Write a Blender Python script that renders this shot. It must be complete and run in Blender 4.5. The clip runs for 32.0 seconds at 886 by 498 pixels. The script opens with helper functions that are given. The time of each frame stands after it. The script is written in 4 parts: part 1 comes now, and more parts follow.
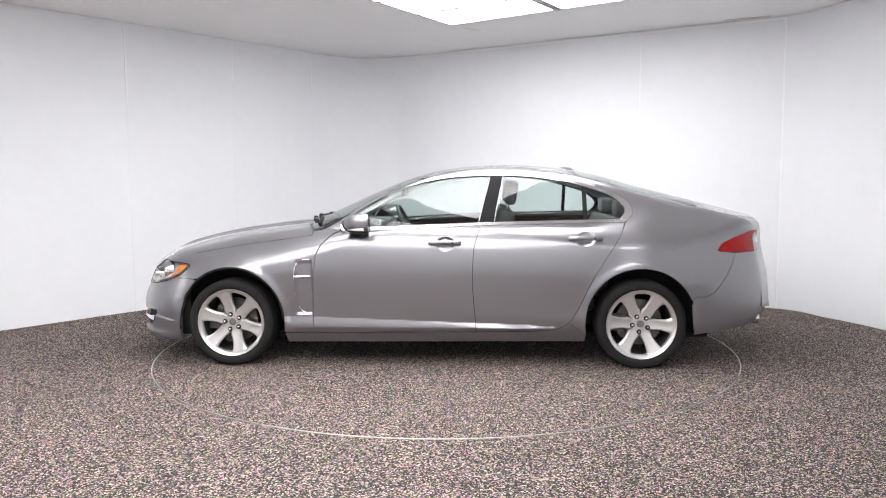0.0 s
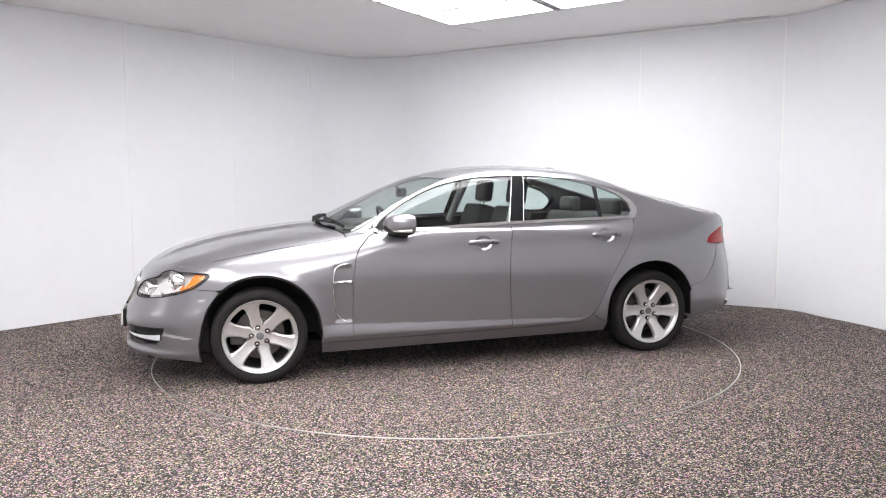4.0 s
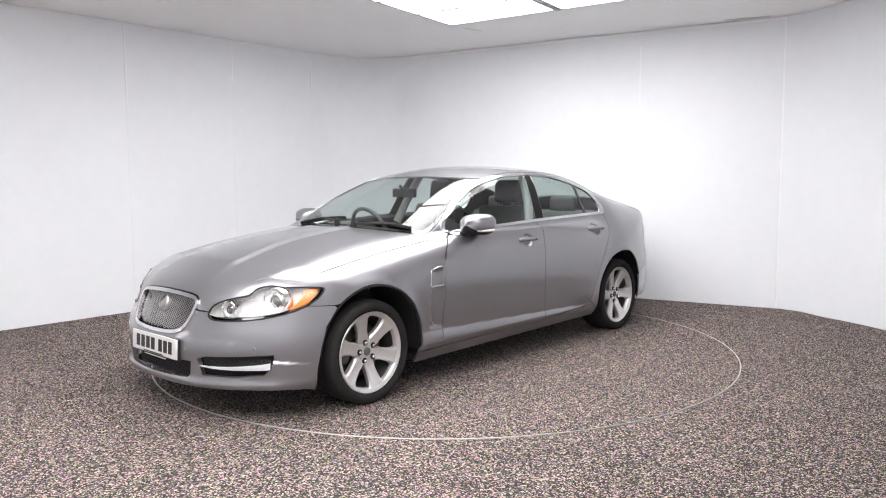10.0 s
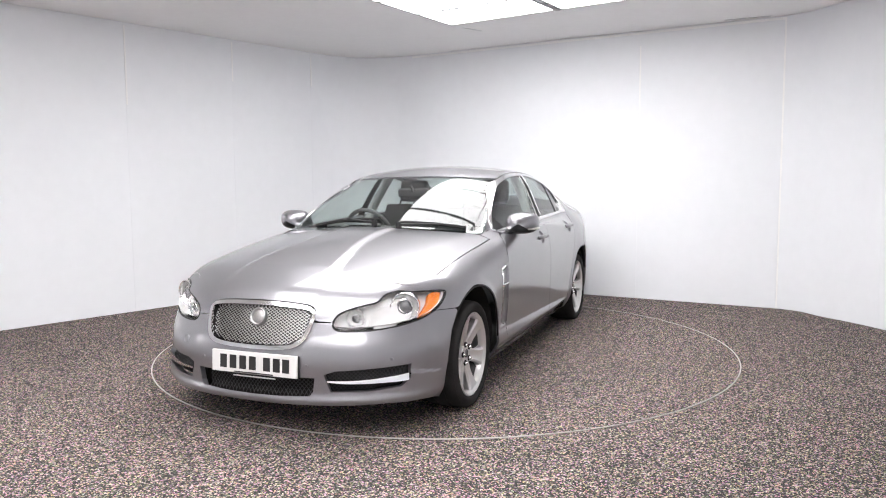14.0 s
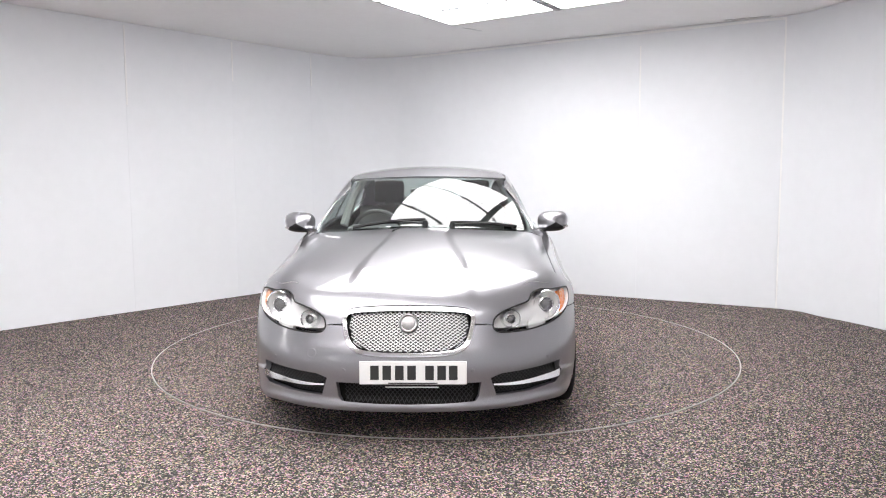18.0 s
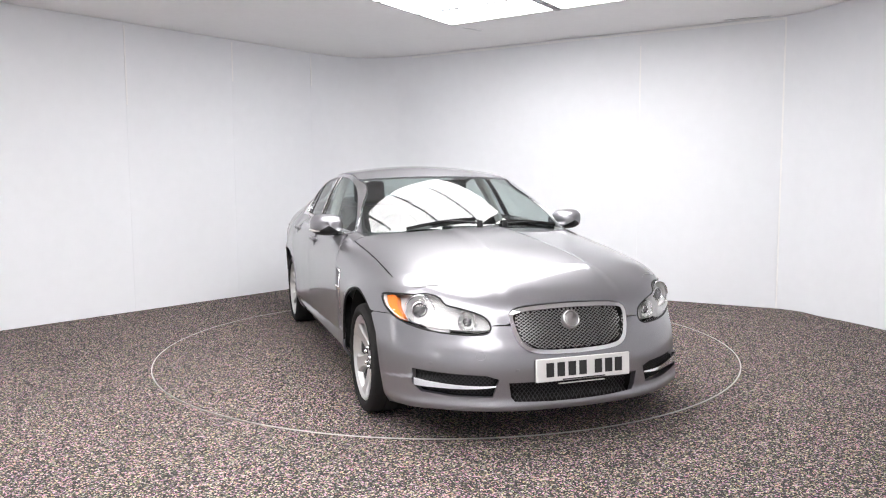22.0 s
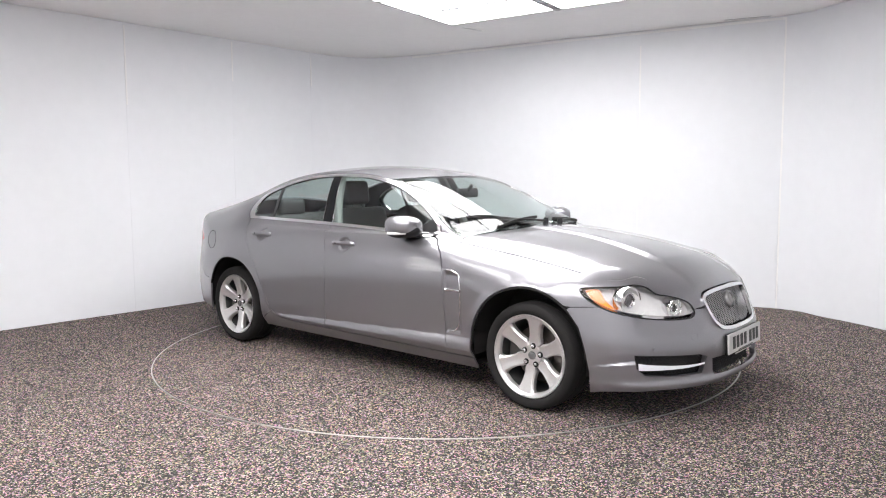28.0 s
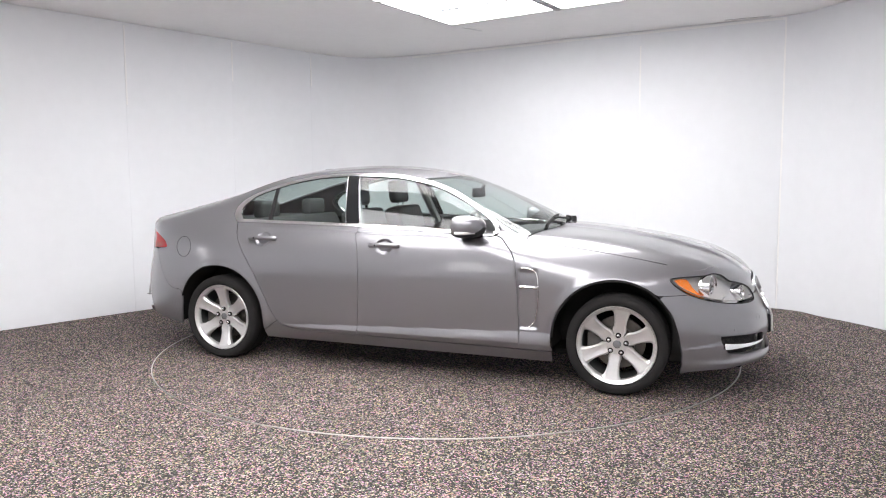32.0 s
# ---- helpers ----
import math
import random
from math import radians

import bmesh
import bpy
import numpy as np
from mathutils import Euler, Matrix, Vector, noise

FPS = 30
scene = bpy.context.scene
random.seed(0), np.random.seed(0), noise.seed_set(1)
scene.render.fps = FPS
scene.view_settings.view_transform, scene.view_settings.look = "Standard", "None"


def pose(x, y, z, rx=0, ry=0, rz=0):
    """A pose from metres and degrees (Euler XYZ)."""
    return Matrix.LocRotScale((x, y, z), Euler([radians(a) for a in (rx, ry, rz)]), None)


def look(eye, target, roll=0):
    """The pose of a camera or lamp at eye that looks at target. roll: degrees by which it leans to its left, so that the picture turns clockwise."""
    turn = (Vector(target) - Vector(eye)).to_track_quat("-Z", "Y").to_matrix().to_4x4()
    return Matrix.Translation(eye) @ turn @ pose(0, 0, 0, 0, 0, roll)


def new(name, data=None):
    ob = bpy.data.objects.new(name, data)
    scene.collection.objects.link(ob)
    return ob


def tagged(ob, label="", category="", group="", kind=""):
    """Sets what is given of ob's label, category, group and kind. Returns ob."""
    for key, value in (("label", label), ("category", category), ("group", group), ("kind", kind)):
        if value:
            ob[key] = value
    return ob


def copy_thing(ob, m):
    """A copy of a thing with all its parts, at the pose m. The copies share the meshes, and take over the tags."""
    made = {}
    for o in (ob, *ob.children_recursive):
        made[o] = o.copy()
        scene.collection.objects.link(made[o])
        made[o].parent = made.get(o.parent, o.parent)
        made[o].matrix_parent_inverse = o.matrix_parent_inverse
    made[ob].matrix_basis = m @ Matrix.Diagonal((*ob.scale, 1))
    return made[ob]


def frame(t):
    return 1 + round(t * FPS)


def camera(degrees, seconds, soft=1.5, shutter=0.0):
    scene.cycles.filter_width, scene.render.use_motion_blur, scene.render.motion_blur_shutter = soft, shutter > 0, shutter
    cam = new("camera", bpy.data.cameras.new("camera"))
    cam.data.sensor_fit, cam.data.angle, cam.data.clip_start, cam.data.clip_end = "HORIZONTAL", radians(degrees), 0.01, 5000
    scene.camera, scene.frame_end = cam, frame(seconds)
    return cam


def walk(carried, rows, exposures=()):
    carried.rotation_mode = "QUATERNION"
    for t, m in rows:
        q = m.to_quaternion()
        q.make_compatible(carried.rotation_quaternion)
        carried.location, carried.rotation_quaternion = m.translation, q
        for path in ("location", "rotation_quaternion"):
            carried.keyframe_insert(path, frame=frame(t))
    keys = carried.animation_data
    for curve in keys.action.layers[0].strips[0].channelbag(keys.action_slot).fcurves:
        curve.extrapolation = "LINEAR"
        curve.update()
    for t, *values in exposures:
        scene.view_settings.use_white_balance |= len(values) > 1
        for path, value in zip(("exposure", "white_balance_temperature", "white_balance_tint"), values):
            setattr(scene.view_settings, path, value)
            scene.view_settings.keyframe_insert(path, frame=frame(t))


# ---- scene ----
cam = camera(62.0, 32.0, soft=1.1)
EYE = look((0, -5.914, 1.324), (-0.01685, 0.0, 0.7716), roll=-0.377)
walk(cam, [(0, EYE), (32, EYE)], exposures=[(0, 0.14), (32, 0.14)])

# world: only a dim neutral surround, the room is closed
world = bpy.data.worlds.new("world")
world.use_nodes = True
world.node_tree.nodes["Background"].inputs[0].default_value = (0.8, 0.85, 0.9, 1)
world.node_tree.nodes["Background"].inputs[1].default_value = 0.05
scene.world = world
PANEL_GLOW = 8.3
# glow of the added fill panels out of view
FILL_GLOW = 6.8


# ---- materials ----
def nodes_of(name):
    m = bpy.data.materials.new(name)
    m.use_nodes = True
    t = m.node_tree
    return m, t, t.nodes["Principled BSDF"]


def add_bump(t, b, scale, strength, distance=0.002, detail=4.0, kind="OBJECT"):
    tc = t.nodes.new("ShaderNodeTexCoord")
    n = t.nodes.new("ShaderNodeTexNoise")
    n.inputs["Scale"].default_value = scale
    n.inputs["Detail"].default_value = detail
    bp = t.nodes.new("ShaderNodeBump")
    bp.inputs["Strength"].default_value = strength
    bp.inputs["Distance"].default_value = distance
    t.links.new(tc.outputs["Object"], n.inputs["Vector"])
    t.links.new(n.outputs["Fac"], bp.inputs["Height"])
    t.links.new(bp.outputs["Normal"], b.inputs["Normal"])
    return n, tc


def ramp(t, fac, stops):
    r = t.nodes.new("ShaderNodeValToRGB")
    e = r.color_ramp.elements
    while len(e) < len(stops):
        e.new(0.5)
    for k, (p, c) in enumerate(stops):
        e[k].position = p
        e[k].color = (*c, 1)
    t.links.new(fac, r.inputs["Fac"])
    return r


def plain(name, colour, rough=0.5, metal=0.0, grain=0.0, scale=40.0, bump=0.0, coat=0.0, vary=0.12):
    m, t, b = nodes_of(name)
    b.inputs["Roughness"].default_value = rough
    b.inputs["Metallic"].default_value = metal
    b.inputs["Coat Weight"].default_value = coat
    n, tc = add_bump(t, b, scale, bump if bump else 0.02)
    n2 = t.nodes.new("ShaderNodeTexNoise")
    n2.inputs["Scale"].default_value = scale * 0.11
    t.links.new(tc.outputs["Object"], n2.inputs["Vector"])
    mix = t.nodes.new("ShaderNodeMath")
    mix.operation = "MULTIPLY_ADD"
    mix.inputs[1].default_value = 0.5
    t.links.new(n.outputs["Fac"], mix.inputs[0])
    half = t.nodes.new("ShaderNodeMath")
    half.operation = "MULTIPLY"
    half.inputs[1].default_value = 0.5
    t.links.new(n2.outputs["Fac"], half.inputs[0])
    t.links.new(half.outputs[0], mix.inputs[2])
    r = ramp(t, mix.outputs[0], [(0.35, tuple(c * (1 - vary) for c in colour)), (0.65, tuple(min(1, c * (1 + vary)) for c in colour))])
    t.links.new(r.outputs[0], b.inputs["Base Color"])
    return m


def make_paint():
    m, t, b = nodes_of("silver_grey_metallic_paint")
    tc = t.nodes.new("ShaderNodeTexCoord")
    v = t.nodes.new("ShaderNodeTexVoronoi")
    v.inputs["Scale"].default_value = 900
    t.links.new(tc.outputs["Object"], v.inputs["Vector"])
    r = ramp(t, v.outputs["Distance"], [(0.0, (0.278, 0.272, 0.294)), (0.8, (0.212, 0.208, 0.226))])
    t.links.new(r.outputs[0], b.inputs["Base Color"])
    n = t.nodes.new("ShaderNodeTexNoise")
    n.inputs["Scale"].default_value = 6
    t.links.new(tc.outputs["Object"], n.inputs["Vector"])
    mr = t.nodes.new("ShaderNodeMapRange")
    mr.inputs["To Min"].default_value = 0.30
    mr.inputs["To Max"].default_value = 0.34
    t.links.new(n.outputs["Fac"], mr.inputs["Value"])
    t.links.new(mr.outputs[0], b.inputs["Roughness"])
    b.inputs["Metallic"].default_value = 0.72
    b.inputs["Coat Weight"].default_value = 1.0
    b.inputs["Coat Roughness"].default_value = 0.015
    b.inputs["Coat IOR"].default_value = 1.55
    return m


def make_glass(name, tint, ior=1.5, rough=0.0):
    """Thin sheet: tinted see-through with mirror gloss that grows with the angle."""
    m = bpy.data.materials.new(name)
    m.use_nodes = True
    t = m.node_tree
    t.nodes.remove(t.nodes["Principled BSDF"])
    tr = t.nodes.new("ShaderNodeBsdfTransparent")
    tr.inputs["Color"].default_value = (*tint, 1)
    gl = t.nodes.new("ShaderNodeBsdfGlossy")
    gl.inputs["Roughness"].default_value = rough
    lw = t.nodes.new("ShaderNodeLayerWeight")
    lw.inputs["Blend"].default_value = 0.5
    po = t.nodes.new("ShaderNodeMath")
    po.operation = "POWER"
    po.inputs[1].default_value = 5.0
    t.links.new(lw.outputs["Facing"], po.inputs[0])
    f0 = 1.8 * ((ior - 1) / (ior + 1)) ** 2
    fr = t.nodes.new("ShaderNodeMath")
    fr.operation = "MULTIPLY_ADD"
    fr.inputs[1].default_value = 1 - f0
    fr.inputs[2].default_value = f0
    t.links.new(po.outputs[0], fr.inputs[0])
    mx = t.nodes.new("ShaderNodeMixShader")
    t.links.new(fr.outputs[0], mx.inputs[0])
    t.links.new(tr.outputs[0], mx.inputs[1])
    t.links.new(gl.outputs[0], mx.inputs[2])
    t.links.new(mx.outputs[0], t.nodes["Material Output"].inputs[0])
    return m


def make_carpet(name, low, high, tint):
    """Short pile of mixed dark and pale tufts; low and high set how far the tufts differ."""
    m, t, b = nodes_of(name)
    tc = t.nodes.new("ShaderNodeTexCoord")
    v = t.nodes.new("ShaderNodeTexVoronoi")
    v.inputs["Scale"].default_value = 156
    t.links.new(tc.outputs["Object"], v.inputs["Vector"])
    sep = t.nodes.new("ShaderNodeSeparateColor")
    t.links.new(v.outputs["Color"], sep.inputs[0])
    r = ramp(t, sep.outputs[0], [(p, tuple((low + (high - low) * f) * c for c in tint)) for p, f in ((0.0, 0.0), (0.45, 0.04), (0.62, 0.16), (0.80, 0.55), (1.0, 1.0))])
    hue = t.nodes.new("ShaderNodeMix")
    hue.data_type = "RGBA"
    hue.blend_type = "OVERLAY"
    hue.inputs["Factor"].default_value = 0.45
    t.links.new(r.outputs[0], hue.inputs["A"])
    t.links.new(v.outputs["Color"], hue.inputs["B"])
    big = t.nodes.new("ShaderNodeTexNoise")
    big.inputs["Scale"].default_value = 1.3
    big.inputs["Detail"].default_value = 3
    t.links.new(tc.outputs["Object"], big.inputs["Vector"])
    mr = t.nodes.new("ShaderNodeMapRange")
    mr.inputs["To Min"].default_value = 0.82
    mr.inputs["To Max"].default_value = 1.12
    t.links.new(big.outputs["Fac"], mr.inputs["Value"])
    mul = t.nodes.new("ShaderNodeVectorMath")
    mul.operation = "SCALE"
    t.links.new(hue.outputs["Result"], mul.inputs[0])
    t.links.new(mr.outputs[0], mul.inputs["Scale"])
    t.links.new(mul.outputs[0], b.inputs["Base Color"])
    b.inputs["Roughness"].default_value = 0.9
    bp = t.nodes.new("ShaderNodeBump")
    bp.inputs["Strength"].default_value = 0.5
    bp.inputs["Distance"].default_value = 0.006
    t.links.new(v.outputs["Distance"], bp.inputs["Height"])
    t.links.new(bp.outputs["Normal"], b.inputs["Normal"])
    return m


def make_glow(name, colour, strength):
    m = bpy.data.materials.new(name)
    m.use_nodes = True
    t = m.node_tree
    t.nodes.remove(t.nodes["Principled BSDF"])
    e = t.nodes.new("ShaderNodeEmission")
    e.inputs[0].default_value = (*colour, 1)
    e.inputs[1].default_value = strength
    t.links.new(e.outputs[0], t.nodes["Material Output"].inputs[0])
    return m


PAINT = make_paint()
CARPET = make_carpet("speckled_grey_carpet", 0.002, 0.455, (0.95, 0.955, 0.865))
WALL = plain("white_wall_paint", (0.845, 0.862, 0.892), 0.55, scale=9.0, bump=0.03, vary=0.015)
CEIL = plain("white_ceiling_paint", (0.93, 0.925, 0.925), 0.7, scale=14.0, bump=0.03, vary=0.015)
STRIP = plain("white_plastic_strip", (0.93, 0.93, 0.93), 0.4, scale=20, vary=0.01)
JOINT = plain("grey_joint", (0.66, 0.66, 0.67), 0.7)
TBAR = plain("grey_ceiling_bar", (0.40, 0.40, 0.405), 0.5)
GLOW = make_glow("light_diffuser", (1.0, 0.98, 0.985), PANEL_GLOW)
GLOW_FILL = make_glow("fill_light_diffuser", (1.0, 0.98, 0.985), FILL_GLOW)
GLOW_TUBE = make_glow("fluorescent_tube", (1.0, 0.98, 0.97), 10.0)
STEEL = plain("brushed_edge_metal", (0.50, 0.49, 0.47), 0.4, 0.9, scale=90, bump=0.05)
CHROME = plain("chrome", (0.82, 0.82, 0.83), 0.08, 1.0, scale=30, vary=0.02)
SATIN = plain("satin_chrome", (0.80, 0.80, 0.81), 0.15, 1.0, scale=30, vary=0.03)
ALLOY = plain("silver_alloy", (0.66, 0.65, 0.645), 0.32, 0.75, scale=60, coat=0.6, vary=0.04)
ALLOY_DARK = plain("dark_alloy_barrel", (0.10, 0.10, 0.10), 0.5, 0.6, scale=40)
TYRE = plain("black_tyre_rubber", (0.020, 0.019, 0.019), 0.9, scale=120, bump=0.15)
RUBBER = plain("black_rubber", (0.018, 0.018, 0.018), 0.5, scale=80)
TRIM = plain("black_trim_plastic", (0.022, 0.022, 0.023), 0.42, scale=200, bump=0.1)
GLOSSBLACK = plain("gloss_black", (0.012, 0.012, 0.013), 0.12, scale=20, coat=0.5)
PILLAR = plain("black_pillar_film", (0.007, 0.007, 0.008), 0.5, scale=30)
PILLAR.node_tree.nodes["Principled BSDF"].inputs["Specular IOR Level"].default_value = 0.12
BADGE = plain("grey_badge_face", (0.30, 0.285, 0.285), 0.35, 0.7, scale=90, bump=0.6, coat=0.3)
LINER = plain("dark_wheel_liner", (0.020, 0.019, 0.019), 0.9, scale=60, bump=0.2)
DISC = plain("cast_brake_disc", (0.13, 0.12, 0.11), 0.4, 0.9, scale=50, bump=0.08)
CALIPER = plain("cast_caliper", (0.12, 0.115, 0.11), 0.5, 0.6, scale=50)
LEATHER = plain("charcoal_leather", (0.055, 0.054, 0.055), 0.45, scale=160, bump=0.25)
CABIN = plain("dark_cabin_trim", (0.065, 0.064, 0.066), 0.6, scale=140, bump=0.2)
HEADLINER = plain("grey_headliner", (0.42, 0.42, 0.41), 0.85, scale=160, bump=0.2)
PLATE = plain("white_plate", (0.66, 0.65, 0.64), 0.35, scale=60, vary=0.01)
INK = plain("black_ink", (0.015, 0.015, 0.015), 0.45)
AMBER = plain("amber_lens", (0.90, 0.24, 0.03), 0.18, scale=160, bump=0.35, coat=0.8)
RED = plain("red_lamp_lens", (0.40, 0.003, 0.006), 0.2, scale=160, bump=0.2)
RED.node_tree.nodes["Principled BSDF"].inputs["Specular IOR Level"].default_value = 0.25
LAMPGLASS = plain("grey_projector_glass", (0.14, 0.14, 0.145), 0.08, scale=30, coat=0.6)
LAMPSILVER = plain("lamp_reflector", (0.86, 0.86, 0.85), 0.2, 0.6, scale=24, bump=0.1, vary=0.05)
MESH_DARK = plain("dark_intake_mesh", (0.028, 0.028, 0.03), 0.6, scale=60)
MESH = plain("grille_mesh_metal", (0.42, 0.42, 0.42), 0.3, 1.0, scale=60, vary=0.05)
LAMPGREY = plain("lamp_bezel", (0.74, 0.73, 0.73), 0.45, 0.0, scale=24, vary=0.08)
LAMPCLEAR = plain("white_lamp_lens", (0.75, 0.74, 0.73), 0.12, scale=160, bump=0.2, coat=0.8)
for dull in (TYRE, LINER, TRIM, RUBBER):
    dull.node_tree.nodes["Principled BSDF"].inputs["Specular IOR Level"].default_value = 0.2
GLASS = make_glass("tinted_window_glass", (0.78, 0.86, 0.84), 1.5)
SCREEN = make_glass("windscreen_glass", (0.88, 0.94, 0.92), 1.62)
LENS = make_glass("clear_lens", (0.93, 0.93, 0.93), 1.32)
MIRROR = plain("mirror_silver", (0.9, 0.9, 0.9), 0.02, 1.0, vary=0.0)


# ---- mesh helpers ----
OFF = Vector((1.4992, -0.1253, 0))


def mesh_of(name, verts, faces, material, smooth=True, true=None):
    me = bpy.data.meshes.new(name)
    me.from_pydata([tuple(map(float, v)) for v in verts], [], [tuple(map(int, f)) for f in faces])
    me.materials.append(material)
    if smooth:
        me.shade_smooth()
        if true is None:
            me.set_sharp_from_angle(angle=radians(38))
        else:
            # the sheet takes the body's own normals, its folded edge stays flat
            nrm, sheet = true
            me.update()
            own = np.empty(len(me.polygons) * 3)
            me.polygons.foreach_get("normal", own)
            own = own.reshape(-1, 3)
            lists = []
            for k, f in enumerate(faces):
                lists += [tuple(nrm[i]) if k < sheet else tuple(own[k]) for i in f]
            me.normals_split_custom_set(lists)
    me.update()
    return me


def part(name, shape, material, parent=None, label="", smooth=True, at=None):
    verts, faces = shape[:2]
    ob = new(name, mesh_of(name, verts, faces, material, smooth, shape[2] if len(shape) > 2 else None))
    if parent is not None:
        ob.parent = parent
    if at is not None:
        ob.location = at
    if label:
        ob["label"] = label
    return ob


def join(*shapes):
    vs, fs, n = [], [], 0
    for v, f in shapes:
        vs.extend([tuple(p) for p in v])
        fs.extend([tuple(i + n for i in q) for q in f])
        n += len(v)
    return vs, fs


def moved(shape, m):
    return [tuple(m @ Vector(v)) for v in shape[0]], shape[1]


def flip(shape):
    """Mirror image across the car's middle."""
    out = [(v[0], -v[1], v[2]) for v in shape[0]], [tuple(reversed(f)) for f in shape[1]]
    if len(shape) > 2:
        out += ((np.array(shape[2][0]) * [1, -1, 1], shape[2][1]),)
    return out


def block(x0, x1, y0, y1, z0, z1, r=0.01, seg=2):
    bm = bmesh.new()
    bmesh.ops.create_cube(bm, size=1)
    for v in bm.verts:
        v.co = ((x0 + x1) / 2 + v.co.x * (x1 - x0), (y0 + y1) / 2 + v.co.y * (y1 - y0), (z0 + z1) / 2 + v.co.z * (z1 - z0))
    if r > 0:
        bmesh.ops.bevel(bm, geom=bm.edges[:], offset=r, segments=seg, affect="EDGES", profile=0.6)
    bm.verts.index_update()
    out = [tuple(v.co) for v in bm.verts], [tuple(v.index for v in f.verts) for f in bm.faces]
    bm.free()
    return out


def lathe(profile, n=48, axis="y"):
    """Turn (radius, along) pairs about an axis."""
    vs, fs = [], []
    for k in range(n):
        a = 2 * math.pi * k / n
        for r, h in profile:
            u, w = r * math.cos(a), r * math.sin(a)
            vs.append({"y": (u, h, w), "z": (u, w, h), "x": (h, u, w)}[axis])
    m = len(profile)
    for k in range(n):
        for j in range(m - 1):
            a, b = k * m + j, ((k + 1) % n) * m + j
            fs.append((a, b, b + 1, a + 1))
    return vs, fs


def tube(path, radius, n=8, closed=False, flat=1.0):
    """Round bar along a path."""
    pts = [Vector(p) for p in path]
    vs, fs = [], []
    count = len(pts)
    for k, p in enumerate(pts):
        a = pts[(k - 1) % count] if closed or k else p
        b = pts[(k + 1) % count] if closed or k < count - 1 else p
        d = (b - a).normalized()
        s = d.cross(Vector((0, 0, 1)))
        s = s.normalized() if s.length > 1e-4 else Vector((1, 0, 0))
        u = s.cross(d).normalized()
        rr = radius[k] if isinstance(radius, (list, tuple)) else radius
        for j in range(n):
            t = 2 * math.pi * j / n
            vs.append(tuple(p + s * rr * math.cos(t) + u * rr * flat * math.sin(t)))
    for k in range(count if closed else count - 1):
        for j in range(n):
            a, b = k * n + j, ((k + 1) % count) * n + j
            c, d = ((k + 1) % count) * n + (j + 1) % n, k * n + (j + 1) % n
            fs.append((a, d, c, b))
    if not closed:
        fs.append(tuple(range(n)))
        fs.append(tuple(reversed(range((count - 1) * n, count * n))))
    return vs, fs


def smooth_path(points, sub=8, closed=False):
    pts = [np.array(p, float) for p in points]
    out, n = [], len(pts)
    for k in range(n if closed else n - 1):
        p1, p2 = pts[k], pts[(k + 1) % n]
        p0 = pts[k - 1] if closed or k else 2 * p1 - p2
        p3 = pts[(k + 2) % n] if closed or k < n - 2 else 2 * p2 - p1
        for j in range(sub):
            t = j / sub
            out.append(0.5 * (2 * p1 + (p2 - p0) * t + (2 * p0 - 5 * p1 + 4 * p2 - p3) * t * t + (3 * p1 - p0 - 3 * p2 + p3) * t ** 3))
    if not closed:
        out.append(pts[-1])
    return np.array(out)


# ---- the studio ----
CEIL_Z = 2.91


def arc_path():
    """Plan of the studio's wall, from behind the camera by the left to the back corner and round to the right."""
    left = [(-5.2, -6.2), (-5.9, -4.6), (-6.05, -3.0), (-5.5, -1.15), (-4.02, 0.60), (-3.19, 1.58), (-2.39, 2.53), (-1.66, 3.40)]
    corner = [(-1.40, 3.66), (-1.07, 3.83), (-0.72, 3.82), (-0.40, 3.68)]
    right = [(0.85, 2.95), (2.12, 2.23), (3.36, 1.52), (3.60, 1.05), (3.80, 0.50), (3.92, -0.2), (3.98, -1.2), (3.95, -2.6), (3.7, -4.6), (2.9, -6.4), (1.2, -7.4), (-1.6, -7.6), (-4.0, -7.2)]
    return left + corner + right


def wall_points():
    p = arc_path()
    # straight runs keep their corners, the rest is smoothed
    out = []
    n = len(p)
    for k in range(n):
        a, b = np.array(p[k]), np.array(p[(k + 1) % n])
        z, c = np.array(p[k - 1]), np.array(p[(k + 2) % n])
        straight = k in (4, 5, 6, 11, 12, 13)
        for j in range(6):
            t = j / 6
            if straight:
                q = a + (b - a) * t
            else:
                q = 0.5 * (2 * a + (b - z) * t + (2 * z - 5 * a + 4 * b - c) * t * t + (3 * a - z - 3 * b + c) * t ** 3)
            out.append(q)
    return np.array(out)


WP = wall_points()


def offset_loop(loop, d):
    a, b = np.roll(loop, 1, 0), np.roll(loop, -1, 0)
    t = b - a
    t /= np.linalg.norm(t, axis=1)[:, None]
    return loop + np.stack([-t[:, 1], t[:, 0]], 1) * d


def ribbon(run_in, run_out, z0, z1):
    """A wall piece between two plan lines."""
    n = len(run_in)
    vs = [(*p, z) for z in (z0, z1) for p in run_in] + [(*p, z) for z in (z0, z1) for p in run_out]
    fs = []
    for k in range(n - 1):
        a = k
        fs += [(a + 1, a, a + n, a + n + 1), (a + 2 * n, a + 2 * n + 1, a + 3 * n + 1, a + 3 * n),
               (a + n + 1, a + n, a + 3 * n, a + 3 * n + 1), (a, a + 1, a + 2 * n + 1, a + 2 * n)]
    fs += [(0, 2 * n, 3 * n, n), (n - 1, 2 * n - 1, 4 * n - 1, 3 * n - 1)]
    return vs, fs


